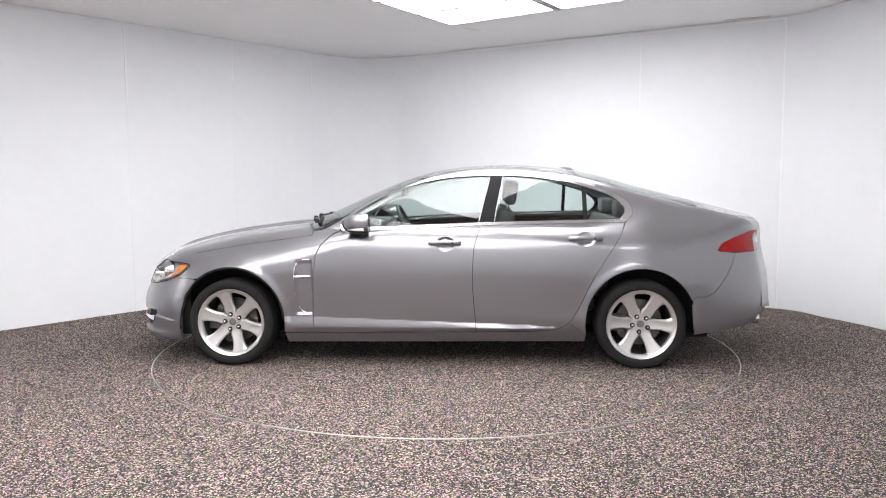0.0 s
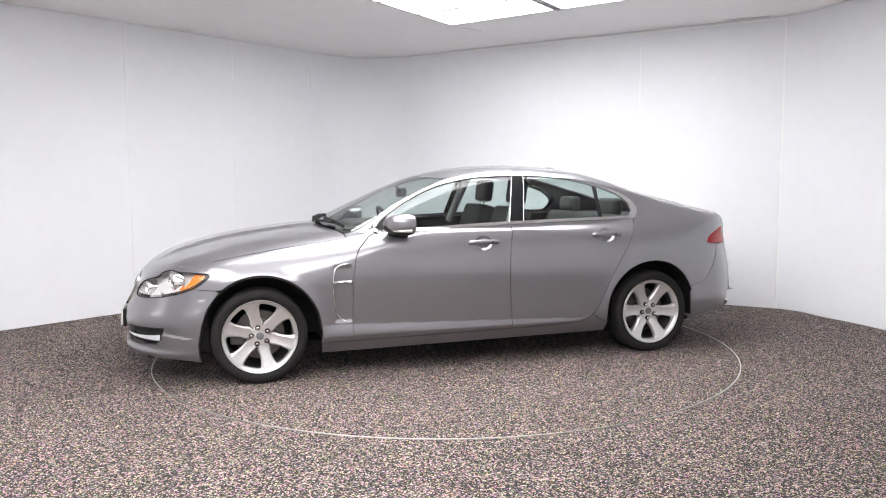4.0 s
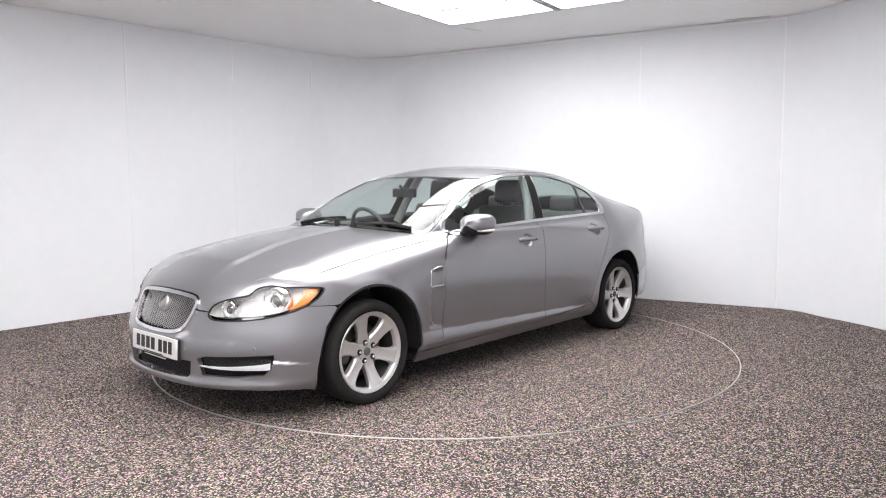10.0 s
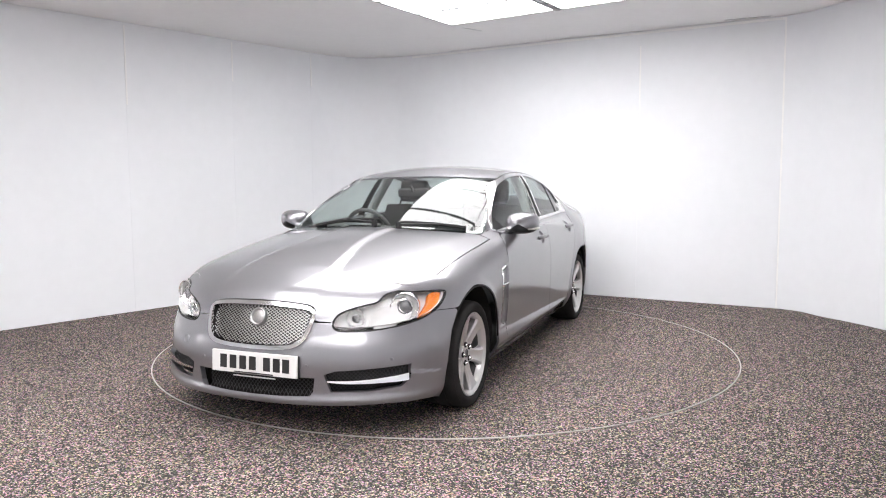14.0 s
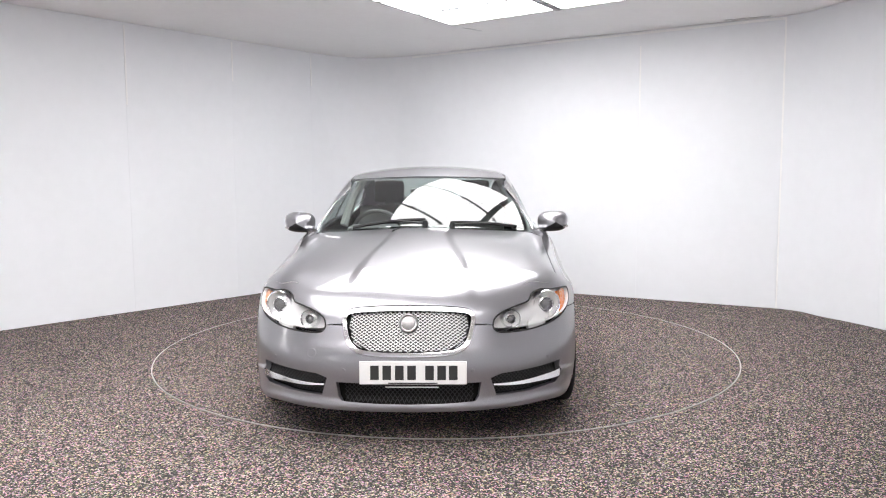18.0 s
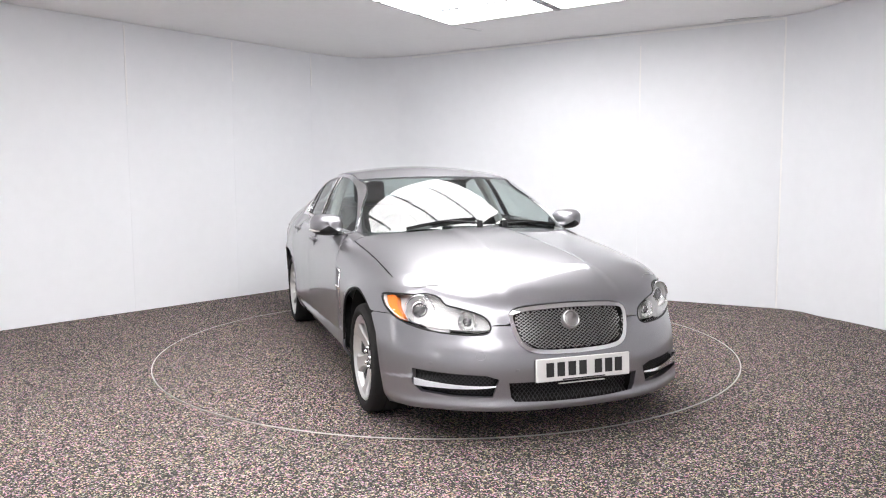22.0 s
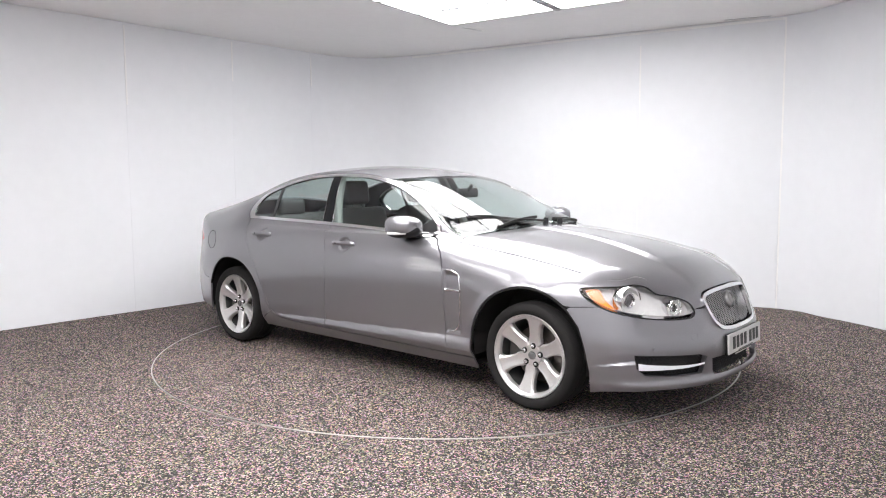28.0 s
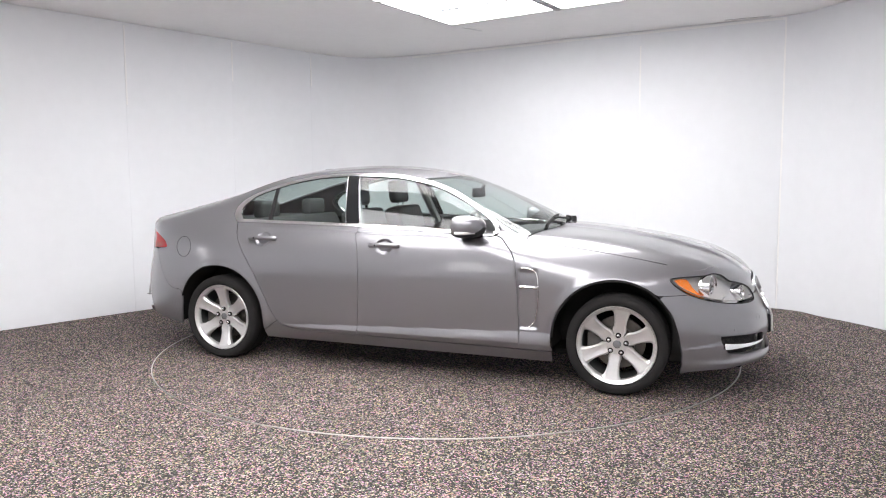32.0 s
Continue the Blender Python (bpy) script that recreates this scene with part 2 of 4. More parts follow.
def build_room():
    # backing wall, closed round the room
    back_in, back_out = offset_loop(WP, 0.022), offset_loop(WP, 0.16)
    loop_in, loop_out = np.vstack([back_in, back_in[:1]]), np.vstack([back_out, back_out[:1]])
    wall = part("wall_studio", ribbon(loop_in, loop_out, -0.05, CEIL_Z + 0.1), JOINT)
    tagged(wall, "white painted studio wall of tall flush boards with rounded corners", "wall", kind="structure")
    # boards in front of it; each ends at a joint
    joints = [0, 12, 24, 30, 36, 42, 78, 84, 96, 108, 120, 132, 144, len(WP)]
    joints = [j for j in joints if j <= len(WP)]
    ext = np.vstack([WP, WP[:1]])
    ext_b = offset_loop(WP, 0.020)
    ext_b = np.vstack([ext_b, ext_b[:1]])
    for a, b in zip(joints[:-1], joints[1:]):
        pi, po = ext[a:b + 1].copy(), ext_b[a:b + 1].copy()
        for run in (pi, po):
            d0, d1 = run[1] - run[0], run[-2] - run[-1]
            run[0] += d0 / np.linalg.norm(d0) * (0.0012 if a == 84 else 0.0007)
            run[-1] += d1 / np.linalg.norm(d1) * (0.0012 if b == 84 else 0.0007)
        part("panel", ribbon(pi, po, 0.0, CEIL_Z), WALL, wall)
    # thin cover strips on the joints that show
    for j, z0, z1 in ((30, 2.1, 2.88), (36, 2.45, 2.88), (42, 2.5, 2.85), (78, 1.15, 2.75), (84, 0.0, 2.90)):
        d = ext[j + 1] - ext[j]
        d /= np.linalg.norm(d)
        nrm = np.array([d[1], -d[0]])
        c = ext[j] + d * 0.009
        run = np.array([c - d * 0.0075, c + d * 0.0075])
        part("joint_strip", ribbon(run + nrm * 0.004, run, z0, z1), STRIP, wall)
    # slim trim under the ceiling on the right-hand boards
    run = ext[66:85]
    d = run[-1] - run[0]
    nrm = np.array([d[1], -d[0]]) / np.linalg.norm(d)
    trim = part("trim", ribbon(run + nrm * 0.008, run + nrm * 0.0005, CEIL_Z - 0.035, CEIL_Z - 0.012), STRIP, wall)
    # ceiling and floor
    c_out = offset_loop(WP, 0.1)
    n = len(c_out)
    cv = [(*p, CEIL_Z + 0.002) for p in c_out] + [(*p, CEIL_Z + 0.15) for p in c_out]
    cf = [tuple(range(n - 1, -1, -1)), tuple(range(n, 2 * n))] + [(k, (k + 1) % n, n + (k + 1) % n, n + k) for k in range(n)]
    ceiling = part("ceiling", (cv, cf), CEIL, smooth=False)
    tagged(ceiling, "plain white painted plasterboard ceiling above the studio", "ceiling", kind="structure")
    fv = [(*p, -0.003) for p in c_out] + [(*p, -0.15) for p in c_out]
    ff = [tuple(range(n)), tuple(range(2 * n - 1, n - 1, -1))] + [((k + 1) % n, k, n + k, n + (k + 1) % n) for k in range(n)]
    floor = part("floor", (fv, ff), CARPET, smooth=False)
    tagged(floor, "grey speckled short-pile carpet floor", "floor", kind="structure")
    return wall


def build_lights():
    """Luminous ceiling: two columns of six panels, turned with the back walls, and an added fill field out of view."""
    far = Vector((0.07, 1.82, 0))
    e1 = Vector((0.835, -0.550, 0)).normalized()
    e2 = Vector((-e1.y, e1.x, 0)) * -1
    turn = Matrix.Rotation(math.atan2(e1.y, e1.x), 4, "Z")
    w, h = 1.17, 0.60
    first = new("ceiling_light")
    frame_bars = [block(0, w, 0.0, 0.015, -0.014, 0.0, 0.001, 1), block(0, w, h - 0.015, h, -0.014, 0.0, 0.001, 1),
                  block(0.0, 0.015, 0.015, h - 0.015, -0.014, 0.0, 0.001, 1), block(w - 0.015, w, 0.015, h - 0.015, -0.014, 0.0, 0.001, 1)]
    part("frame", join(*frame_bars), TBAR, first, "thin grey metal edging")
    part("diffuser", block(0.0155, w - 0.0155, 0.0155, h - 0.0155, -0.009, -0.001, 0.002, 1), GLOW, first, "glowing white diffuser sheet")
    tagged(first, "glowing white rectangular panel set flush in the ceiling", "ceiling light", "panels of the luminous ceiling")
    for col in range(2):
        for row in range(6):
            o = far + e1 * (col * (w + 0.055) + 0.01) + e2 * ((row + 1) * h + 0.01)
            m = Matrix.Translation((o.x, o.y, CEIL_Z)) @ turn
            if col == row == 0:
                first.matrix_basis = m
            else:
                copy_thing(first, m)
    # a second field of like panels, added unseen towards the camera as fill light
    second = None
    for col, row in [(c, r) for c in range(4) for r in range(5)]:
        o = far + e1 * (col * (w + 0.055)) + e2 * (4.2 + (row + 1) * h)
        m = Matrix.Translation((o.x, o.y, CEIL_Z)) @ turn
        if second is None:
            second = new("ceiling_light")
            part("frame", join(*frame_bars), TBAR, second, "thin grey metal edging")
            part("diffuser", block(0.0155, w - 0.0155, 0.0155, h - 0.0155, -0.009, -0.001, 0.002, 1), GLOW_FILL, second, "glowing white diffuser sheet")
            tagged(second, "unseen fill panel added to the ceiling, softly glowing white", "ceiling light", "panels of the second luminous field")
            second.matrix_basis = m
        else:
            copy_thing(second, m)
    o = far + e1 * (w + 0.038) + e2 * (6 * h + 0.01)
    bar = part("ceiling_bar", block(-0.020, 0.020, 0, 6 * h, -0.02, 0.0, 0.002, 1), TBAR)
    bar.matrix_basis = Matrix.Translation((o.x, o.y, CEIL_Z)) @ turn
    tagged(bar, "long dark grey metal bar between two rows of light panels", "ceiling bar")
    for a, b in (((2.83, 1.70), (3.22, 1.52)), ((0.20, 1.98), (0.42, 2.16))):
        d = Vector((b[0] - a[0], b[1] - a[1], 0))
        g = part("ceiling_slot", block(0, d.length, -0.006, 0.006, -0.004, 0.002, 0.001, 1), JOINT)
        g.matrix_basis = Matrix.Translation((a[0], a[1], CEIL_Z)) @ Matrix.Rotation(math.atan2(d.y, d.x), 4, "Z")
        tagged(g, "narrow grey slot in the white ceiling", "ceiling slot")


def build_tube_lights():
    """Small banks of four glowing tubes on the near walls, mirrored in the car's doors."""
    first = new("wall_light")
    part("housing", block(-.36, .36, -.05, 0, -.60, .60, .008, 2), STRIP, first, "white sheet-metal housing")
    for k in range(4):
        z = -.45 + .30 * k
        part("tube", moved(lathe([(0, -.30), (.030, -.30), (.030, .30), (0, .30)], 16, "x"), Matrix.Translation((0, -.0805, z))), GLOW_TUBE, first, "glowing fluorescent tube")
        for e in (-1, 1):
            part("lamp_holder", block(min(e * .30, e * .33), max(e * .30, e * .33), -.110, -.0505, z - .036, z + .036, .003, 1), STRIP, first)
    tagged(first, "white wall light with four glowing horizontal tubes", "wall light", "wall lights behind the camera")
    for k, (x, y, z) in enumerate(((-5.9, -2.1, 1.33), (-4.8, -7.2, 1.30))):
        j = int(np.argmin(((WP - [x, y]) ** 2).sum(1)))
        d = WP[(j + 1) % len(WP)] - WP[j - 1]
        m = Matrix.Translation((*WP[j], z)) @ Matrix.Rotation(math.atan2(d[1], d[0]), 4, "Z") @ Matrix.Translation((0, -.003, 0))
        if k == 0:
            first.matrix_basis = m
        else:
            copy_thing(first, m)


def build_turntable():
    t = new("turntable")
    R = 2.236
    n = 160
    disc = lathe([(0.0, 0.0), (1.0, 0.0), (R - 0.009, 0.0), (R - 0.009, -0.06)], n, "z")
    part("deck", disc, CARPET, t, "grey speckled carpet laid on the round platform", smooth=False)
    part("edge_ring", lathe([(R - 0.0085, -0.05), (R - 0.0085, 0.0005), (R - 0.0075, 0.0015), (R - 0.0005, 0.0015), (R + 0.0005, 0.0005), (R + 0.001, -0.05)], n, "z"), STEEL, t, "thin bright metal edge ring")
    tagged(t, "round carpeted car turntable with a thin bright metal rim", "turntable")
    return t


build_room()
build_lights()
build_tube_lights()
TURNTABLE = build_turntable()

# ---- body surface of the car: x forward from the front axle, y to its left, z up ----
def curve(*pairs):
    """A smooth curve through (x, value) pairs."""
    xs = np.array(pairs[0::2], float)
    ys = np.array(pairs[1::2], float)
    o = np.argsort(xs)
    xs, ys = xs[o], ys[o]
    d = np.diff(ys) / np.diff(xs)
    m = np.empty_like(ys)
    m[0], m[-1] = d[0], d[-1]
    w1 = np.diff(xs)
    m[1:-1] = (d[:-1] * w1[1:] + d[1:] * w1[:-1]) / (w1[1:] + w1[:-1])

    def f(x):
        x = np.clip(x, xs[0], xs[-1])
        i = np.clip(np.searchsorted(xs, x) - 1, 0, len(xs) - 2)
        h = xs[i + 1] - xs[i]
        t = (x - xs[i]) / h
        return ((1 + 2 * t) * (1 - t) ** 2 * ys[i] + t * (1 - t) ** 2 * h * m[i]
                + t * t * (3 - 2 * t) * ys[i + 1] + t * t * (t - 1) * h * m[i + 1])
    return f


def spline(*pairs):
    """A curve through (x, value) pairs without jumps in its bend."""
    xs = np.array(pairs[0::2], float)
    ys = np.array(pairs[1::2], float)
    o = np.argsort(xs)
    xs, ys = xs[o], ys[o]
    n, h = len(xs), np.diff(xs)
    A = np.eye(n)
    r = np.zeros(n)
    for i in range(1, n - 1):
        A[i, i - 1], A[i, i], A[i, i + 1] = h[i - 1], 2 * (h[i - 1] + h[i]), h[i]
        r[i] = 6 * ((ys[i + 1] - ys[i]) / h[i] - (ys[i] - ys[i - 1]) / h[i - 1])
    M = np.linalg.solve(A, r)

    def f(x):
        x = np.clip(x, xs[0], xs[-1])
        i = np.clip(np.searchsorted(xs, x) - 1, 0, n - 2)
        a, b = xs[i + 1] - x, x - xs[i]
        k = h[i]
        return (M[i] * a ** 3 + M[i + 1] * b ** 3) / (6 * k) + (ys[i] / k - M[i] * k / 6) * a + (ys[i + 1] / k - M[i + 1] * k / 6) * b
    return f


def step(a, b, x):
    t = np.clip((x - a) / (b - a), 0, 1)
    return t * t * (3 - 2 * t)


def smax(a, b, k):
    h = np.maximum(k - np.abs(a - b), 0) / k
    return np.maximum(a, b) + h * h * k / 4


def smin(a, b, k):
    return -smax(-a, -b, k)


deck_z = spline(1.0, .60, .86, .70, .80, .735, .72, .775, .59, .825, .38, .885, .07, .945, -.25, .985, -.8, 1.02,
                -1.7, 1.04, -2.6, 1.075, -3.1, 1.108, -3.6, 1.078, -4.05, .985)
deck_drop = spline(.9, .10, .5, .085, .2, .075, -.2, .06, -.5, .05, -1.5, .06, -3.0, .06, -4.0, .05)
edge_round = spline(.8, .16, .4, .26, 0, .30, -.5, .22, -.8, .10, -2.4, .10, -2.9, .20, -3.5, .16, -4.0, .10)
side_y = spline(.9, .925, .3, .93, 0, .935, -.5, .932, -1.2, .936, -2.0, .938, -2.6, .940, -2.9, .938, -3.3, .925, -3.7, .90, -4.1, .86)
side_in = spline(.10, .130, .20, .068, .30, .020, .42, .010, .55, .004, .66, .0, .76, .004,
                 .86, .020, .94, .048, 1.0, .085, 1.1, .17, 1.3, .45)
nose_x = curve(0, .897, .15, .892, .26, .882, .43, .843, .60, .760, .70, .682, .78, .595, .85, .480, .90, .36, .94, .20)
nose_in = curve(.10, .09, .165, .035, .19, .004, .215, -.006, .245, .004, .30, .004, .40, .0, .47, .012, .55, .047, .62, .078, .70, .115, .76, .155, .85, .27)
tail_x = curve(0, -4.02, .3, -3.985, .5, -3.905, .68, -3.785, .78, -3.665, .86, -3.51, .91, -3.36, .95, -3.15)
tail_in = spline(.10, .21, .20, .10, .30, .040, .40, .016, .50, .010, .60, .017, .70, .040, .80, .062, .92, .080, 1.0, .074, 1.1, .07)
roof_z = spline(1.5, .0, .4, .590, 0, .790, -.40, .978, -.98, 1.242, -1.36, 1.378, -1.70, 1.433, -2.05, 1.442,
                -2.50, 1.400, -3.05, 1.252, -3.6, 1.04, -4.2, .78, -5.5, .2)
roof_bow = spline(-.3, .145, -.9, .113, -1.4, .056, -1.8, .0, -2.4, -.04, -2.9, -.14, -3.5, -.22)
roof_drop = spline(-.4, .018, -1.0, .028, -1.4, .042, -1.9, .052, -2.5, .05, -3.3, .03)
glass_y = spline(-.3, .68, -.6, .728, -.9, .766, -1.5, .814, -2.2, .820, -2.6, .80, -2.85, .775, -3.2, .715, -3.5, .64, -3.8, .55)
glass_in = curve(.7, -.10, 1.0, .0, 1.15, .070, 1.25, .121, 1.35, .185, 1.45, .27)
dome_y = curve(.85, .33, .4, .26, 0, .19, -.5, .16)


def arch_flare(x, z, x0):
    r = np.hypot(x - x0, z - .335)
    return .010 * np.exp(-((r - .385) / .035) ** 2) * step(.10, .25, z)


def sill_blade(x, z):
    """The tapering ledge pressed into the lower doors: sharp above, proud below."""
    taper = np.clip((x + 2.50) / 1.95, 0, 1) ** .8
    low = .287
    high = low + .004 + .072 * taper
    ledge = np.clip((high - z) / (high - low), 0, 1) - .75 * np.clip((low - z) / .11, 0, 1)
    hollow = np.exp(-(np.maximum(z - high, 0) / .075) ** 2)
    return (.023 * ledge - .007 * hollow) * step(-2.46, -2.0, x) * step(-.375, -.415, x)


def vent_sink(x, z):
    return .013 * step(-.470, -.50, x) * step(-.606, -.592, x) * step(.372, .40, z) * step(.775, .74, z)


def handle_sink(x, z):
    """Round hand recesses behind the door handles."""
    a = ((x + 1.545) / .062) ** 2 + ((z - .880) / .046) ** 2
    b = ((x + 2.520) / .062) ** 2 + ((z - .908) / .046) ** 2
    return .017 * (step(1.15, .55, a) + step(1.15, .55, b))


def body(x, y, z):
    """Negative inside the car's body, with its glass."""
    ay = np.abs(y)
    dome = .016 * (1 - step(-.025, .045, ay - dome_y(x))) * step(-.75, -.3, x) * step(.95, .5, x)
    brow = .020 * np.exp(-((x - .50) / .10) ** 2 - ((ay - .665) / .085) ** 2)
    top = z - (deck_z(x) - deck_drop(x) * (ay / .8) ** 2.2 + dome + brow)
    side = ay - (side_y(x) - side_in(z) + arch_flare(x, z, -.005) + arch_flare(x, z, -2.9) + sill_blade(x, z) - vent_sink(x, z) - handle_sink(x, z))
    ang = np.degrees(np.arctan2(ay, x))
    wedge = np.clip((66 - ang) / 13, 0, 1)
    skirt = .032 * wedge * step(.318 + .034 * wedge + .002, .312 + .024 * wedge, z) * step(.12, .25, z) * step(42, 51, ang)
    side = side - skirt * .6
    nose = (x - nose_x(ay) + nose_in(z) - skirt * .8) * .8
    tail = (tail_x(ay) - x + tail_in(z)) * .8
    lower = smax(top, side, edge_round(x))
    w = (ay / .7) ** 2
    roof = (z - roof_z(x + roof_bow(x) * w) + roof_drop(x) * (ay / .6) ** 2) * .9
    flank = ay - (glass_y(x) - glass_in(z))
    upper = np.maximum(smax(roof, flank, .055), .72 - z)
    return smax(smin(lower, upper, .012 + .20 * step(-2.55, -3.0, x)), smax(nose, tail, .02), .09)


def meet(origin, way, reach, inset=0.0, n=56):
    """Where rays first enter the body, by sampling and halving; origin and way: arrays of points."""
    lo = np.zeros(len(origin))
    hi = np.full(len(origin), reach, float)
    done = np.zeros(len(origin), bool)
    prev = 0.0
    for k in range(1, n + 1):
        d = reach * k / n
        q = origin + way * d
        hit = (body(q[:, 0], q[:, 1], q[:, 2]) < -inset) & ~done
        lo[hit], hi[hit] = prev, d
        done |= hit
        prev = d
    for _ in range(14):
        mid = (lo + hi) / 2
        q = origin + way * mid[:, None]
        f = body(q[:, 0], q[:, 1], q[:, 2]) < -inset
        hi = np.where(f, mid, hi)
        lo = np.where(f, lo, mid)
    return origin + way * hi[:, None], done


def normals(q):
    e = 2e-3
    x, y, z = q.T
    g = np.stack([body(x + e, y, z) - body(x - e, y, z), body(x, y + e, z) - body(x, y - e, z), body(x, y, z + e) - body(x, y, z - e)], 1)
    return g / np.maximum(np.linalg.norm(g, axis=1), 1e-9)[:, None]


def from_side(p):
    """Side view (x, z) to the body's left flank."""
    o = np.stack([p[:, 0], np.full(len(p), 1.15), p[:, 1]], 1)
    return o, np.tile([0.0, -1.0, 0.0], (len(p), 1)), 1.15


def from_top(p):
    """Top view (x, y) to the body's upper side."""
    o = np.stack([p[:, 0], p[:, 1], np.full(len(p), 1.6)], 1)
    return o, np.tile([0.0, 0.0, -1.0], (len(p), 1)), 1.2


def from_front(p):
    """Round the nose: angle in degrees from straight ahead (left positive) and height."""
    a = np.radians(p[:, 0])
    way = -np.stack([np.cos(a), np.sin(a), np.zeros(len(p))], 1)
    o = np.stack([np.zeros(len(p)), np.zeros(len(p)), p[:, 1]], 1) - way * 1.3
    return o, way, 1.25


def from_rear(p):
    """Round the tail: angle in degrees from straight behind (left positive) and height."""
    a = np.radians(p[:, 0])
    way = -np.stack([-np.cos(a), np.sin(a), np.zeros(len(p))], 1)
    o = np.stack([np.full(len(p), -3.1), np.zeros(len(p)), p[:, 1]], 1) - way * 1.3
    return o, way, 1.25


def settle(q):
    """Draw points near the body on to it."""
    q = np.array(q, float)
    for _ in range(4):
        g = normals(q)
        q = q - g * body(q[:, 0], q[:, 1], q[:, 2])[:, None]
    return q


# ---- panels cut out of the body surface ----
def inside(poly, p):
    """Which points lie within a closed outline."""
    x, y = p[:, 0], p[:, 1]
    r = np.zeros(len(p), bool)
    a, b = poly, np.roll(poly, -1, 0)
    for (x0, y0), (x1, y1) in zip(a, b):
        if y0 != y1:
            c = (y0 > y) != (y1 > y)
            r ^= c & (x < (x1 - x0) * (y - y0) / (y1 - y0) + x0)
    return r


def nearest_on(poly, p, scale):
    a, b = poly * scale, np.roll(poly, -1, 0) * scale
    q = p * scale
    best = np.full(len(p), 1e9)
    out = q.copy()
    for s, e in zip(a, b):
        d = e - s
        l2 = d @ d
        if l2 < 1e-14:
            continue
        t = np.clip(((q - s) @ d) / l2, 0, 1)
        c = s + t[:, None] * d
        dd = ((c - q) ** 2).sum(1)
        m = dd < best
        best[m] = dd[m]
        out[m] = c[m]
    return out / scale


def shrink(poly, d, scale):
    """Draw an outline in by d."""
    q = poly * scale
    keep = [k for k in range(len(q)) if np.linalg.norm(q[k] - q[k - 1]) > 1e-6]
    q = q[keep]
    area = 0.5 * np.sum(q[:, 0] * np.roll(q[:, 1], -1) - np.roll(q[:, 0], -1) * q[:, 1])
    e = np.roll(q, -1, 0) - q
    e /= np.linalg.norm(e, axis=1)[:, None]
    n = np.stack([-e[:, 1], e[:, 0]], 1) * (1 if area > 0 else -1)
    m = n + np.roll(n, 1, 0)
    m /= np.maximum((m * (n)).sum(1), 0.35)[:, None]
    return (q + m * d) / scale


def cut(poly, view, step=0.012, gap=0.002, lip=0.014, inset=0.0, scale=(1, 1), holes=(), sharp=()):
    """A sheet of the body surface within an outline given in one of the views."""
    scale = np.array(scale, float)
    poly = shrink(np.array(poly, float), gap, scale) if gap else np.array(poly, float)
    holes = [np.array(h, float) for h in holes]
    lo, hi = poly.min(0), poly.max(0)
    nx, ny = [max(2, int(math.ceil((hi[k] - lo[k]) * scale[k] / step))) for k in (0, 1)]
    gx, gy = np.linspace(lo[0], hi[0], nx + 1), np.linspace(lo[1], hi[1], ny + 1)
    X, Y = np.meshgrid(gx, gy, indexing="ij")
    P = np.stack([X.ravel(), Y.ravel()], 1)
    cx, cy = (gx[:-1] + gx[1:]) / 2, (gy[:-1] + gy[1:]) / 2
    C = np.stack([a.ravel() for a in np.meshgrid(cx, cy, indexing="ij")], 1)
    keep = inside(poly, C)
    for h in holes:
        keep &= ~inside(h, C)
    idx = np.arange((nx + 1) * (ny + 1)).reshape(nx + 1, ny + 1)
    quads = np.stack([idx[:-1, :-1].ravel(), idx[1:, :-1].ravel(), idx[1:, 1:].ravel(), idx[:-1, 1:].ravel()], 1)[keep]
    used, inv = np.unique(quads, return_inverse=True)
    quads = inv.reshape(-1, 4)
    P = P[used]
    edges = np.concatenate([quads[:, [k, (k + 1) % 4]] for k in range(4)])
    key = np.sort(edges, 1)
    _, first, count = np.unique(key, axis=0, return_index=True, return_counts=True)
    rim = edges[first[count == 1]]
    rv = np.unique(rim)
    outlines = [poly] + holes
    snaps = [nearest_on(o, P[rv], scale) for o in outlines]
    dist = np.stack([(((s - P[rv]) * scale) ** 2).sum(1) for s in snaps])
    pick = dist.argmin(0)
    P[rv] = np.stack(snaps)[pick, np.arange(len(rv))]
    for o in outlines:
        e0 = (o - np.roll(o, 1, 0)) * scale
        e1 = (np.roll(o, -1, 0) - o) * scale
        ang = np.abs(np.arctan2(e0[:, 0] * e1[:, 1] - e0[:, 1] * e1[:, 0], (e0 * e1).sum(1)))
        for c in o[ang > 0.6]:
            d = (((P[rv] - c) * scale) ** 2).sum(1)
            k = d.argmin()
            if d[k] < (1.2 * step) ** 2:
                P[rv[k]] = c
    o, w, reach = view(P)
    q, ok = meet(o, w, reach, inset)
    nv = len(q)
    nrm = normals(q)
    faces = [tuple(f) for f in quads]
    sheet = len(faces)
    # face outwards
    f0 = quads[len(quads) // 2]
    fn = np.cross(q[f0[1]] - q[f0[0]], q[f0[2]] - q[f0[0]])
    out = fn @ nrm[f0[0]] > 0
    if not out:
        faces = [tuple(reversed(f)) for f in faces]
        rim = rim[:, ::-1]
    verts = [tuple(v) for v in q]
    if lip:
        back = {int(v): nv + k for k, v in enumerate(rv)}
        verts += [tuple(q[v] - nrm[v] * lip) for v in rv]
        faces += [(int(b), int(a), back[int(a)], back[int(b)]) for a, b in rim]
    return verts, faces, (nrm, sheet)


def on_body(points, view, lift=0.0):
    """Lift points of a view on to the body."""
    o, w, reach = view(np.array(points, float))
    q, ok = meet(o, w, reach)
    return q + normals(q) * lift


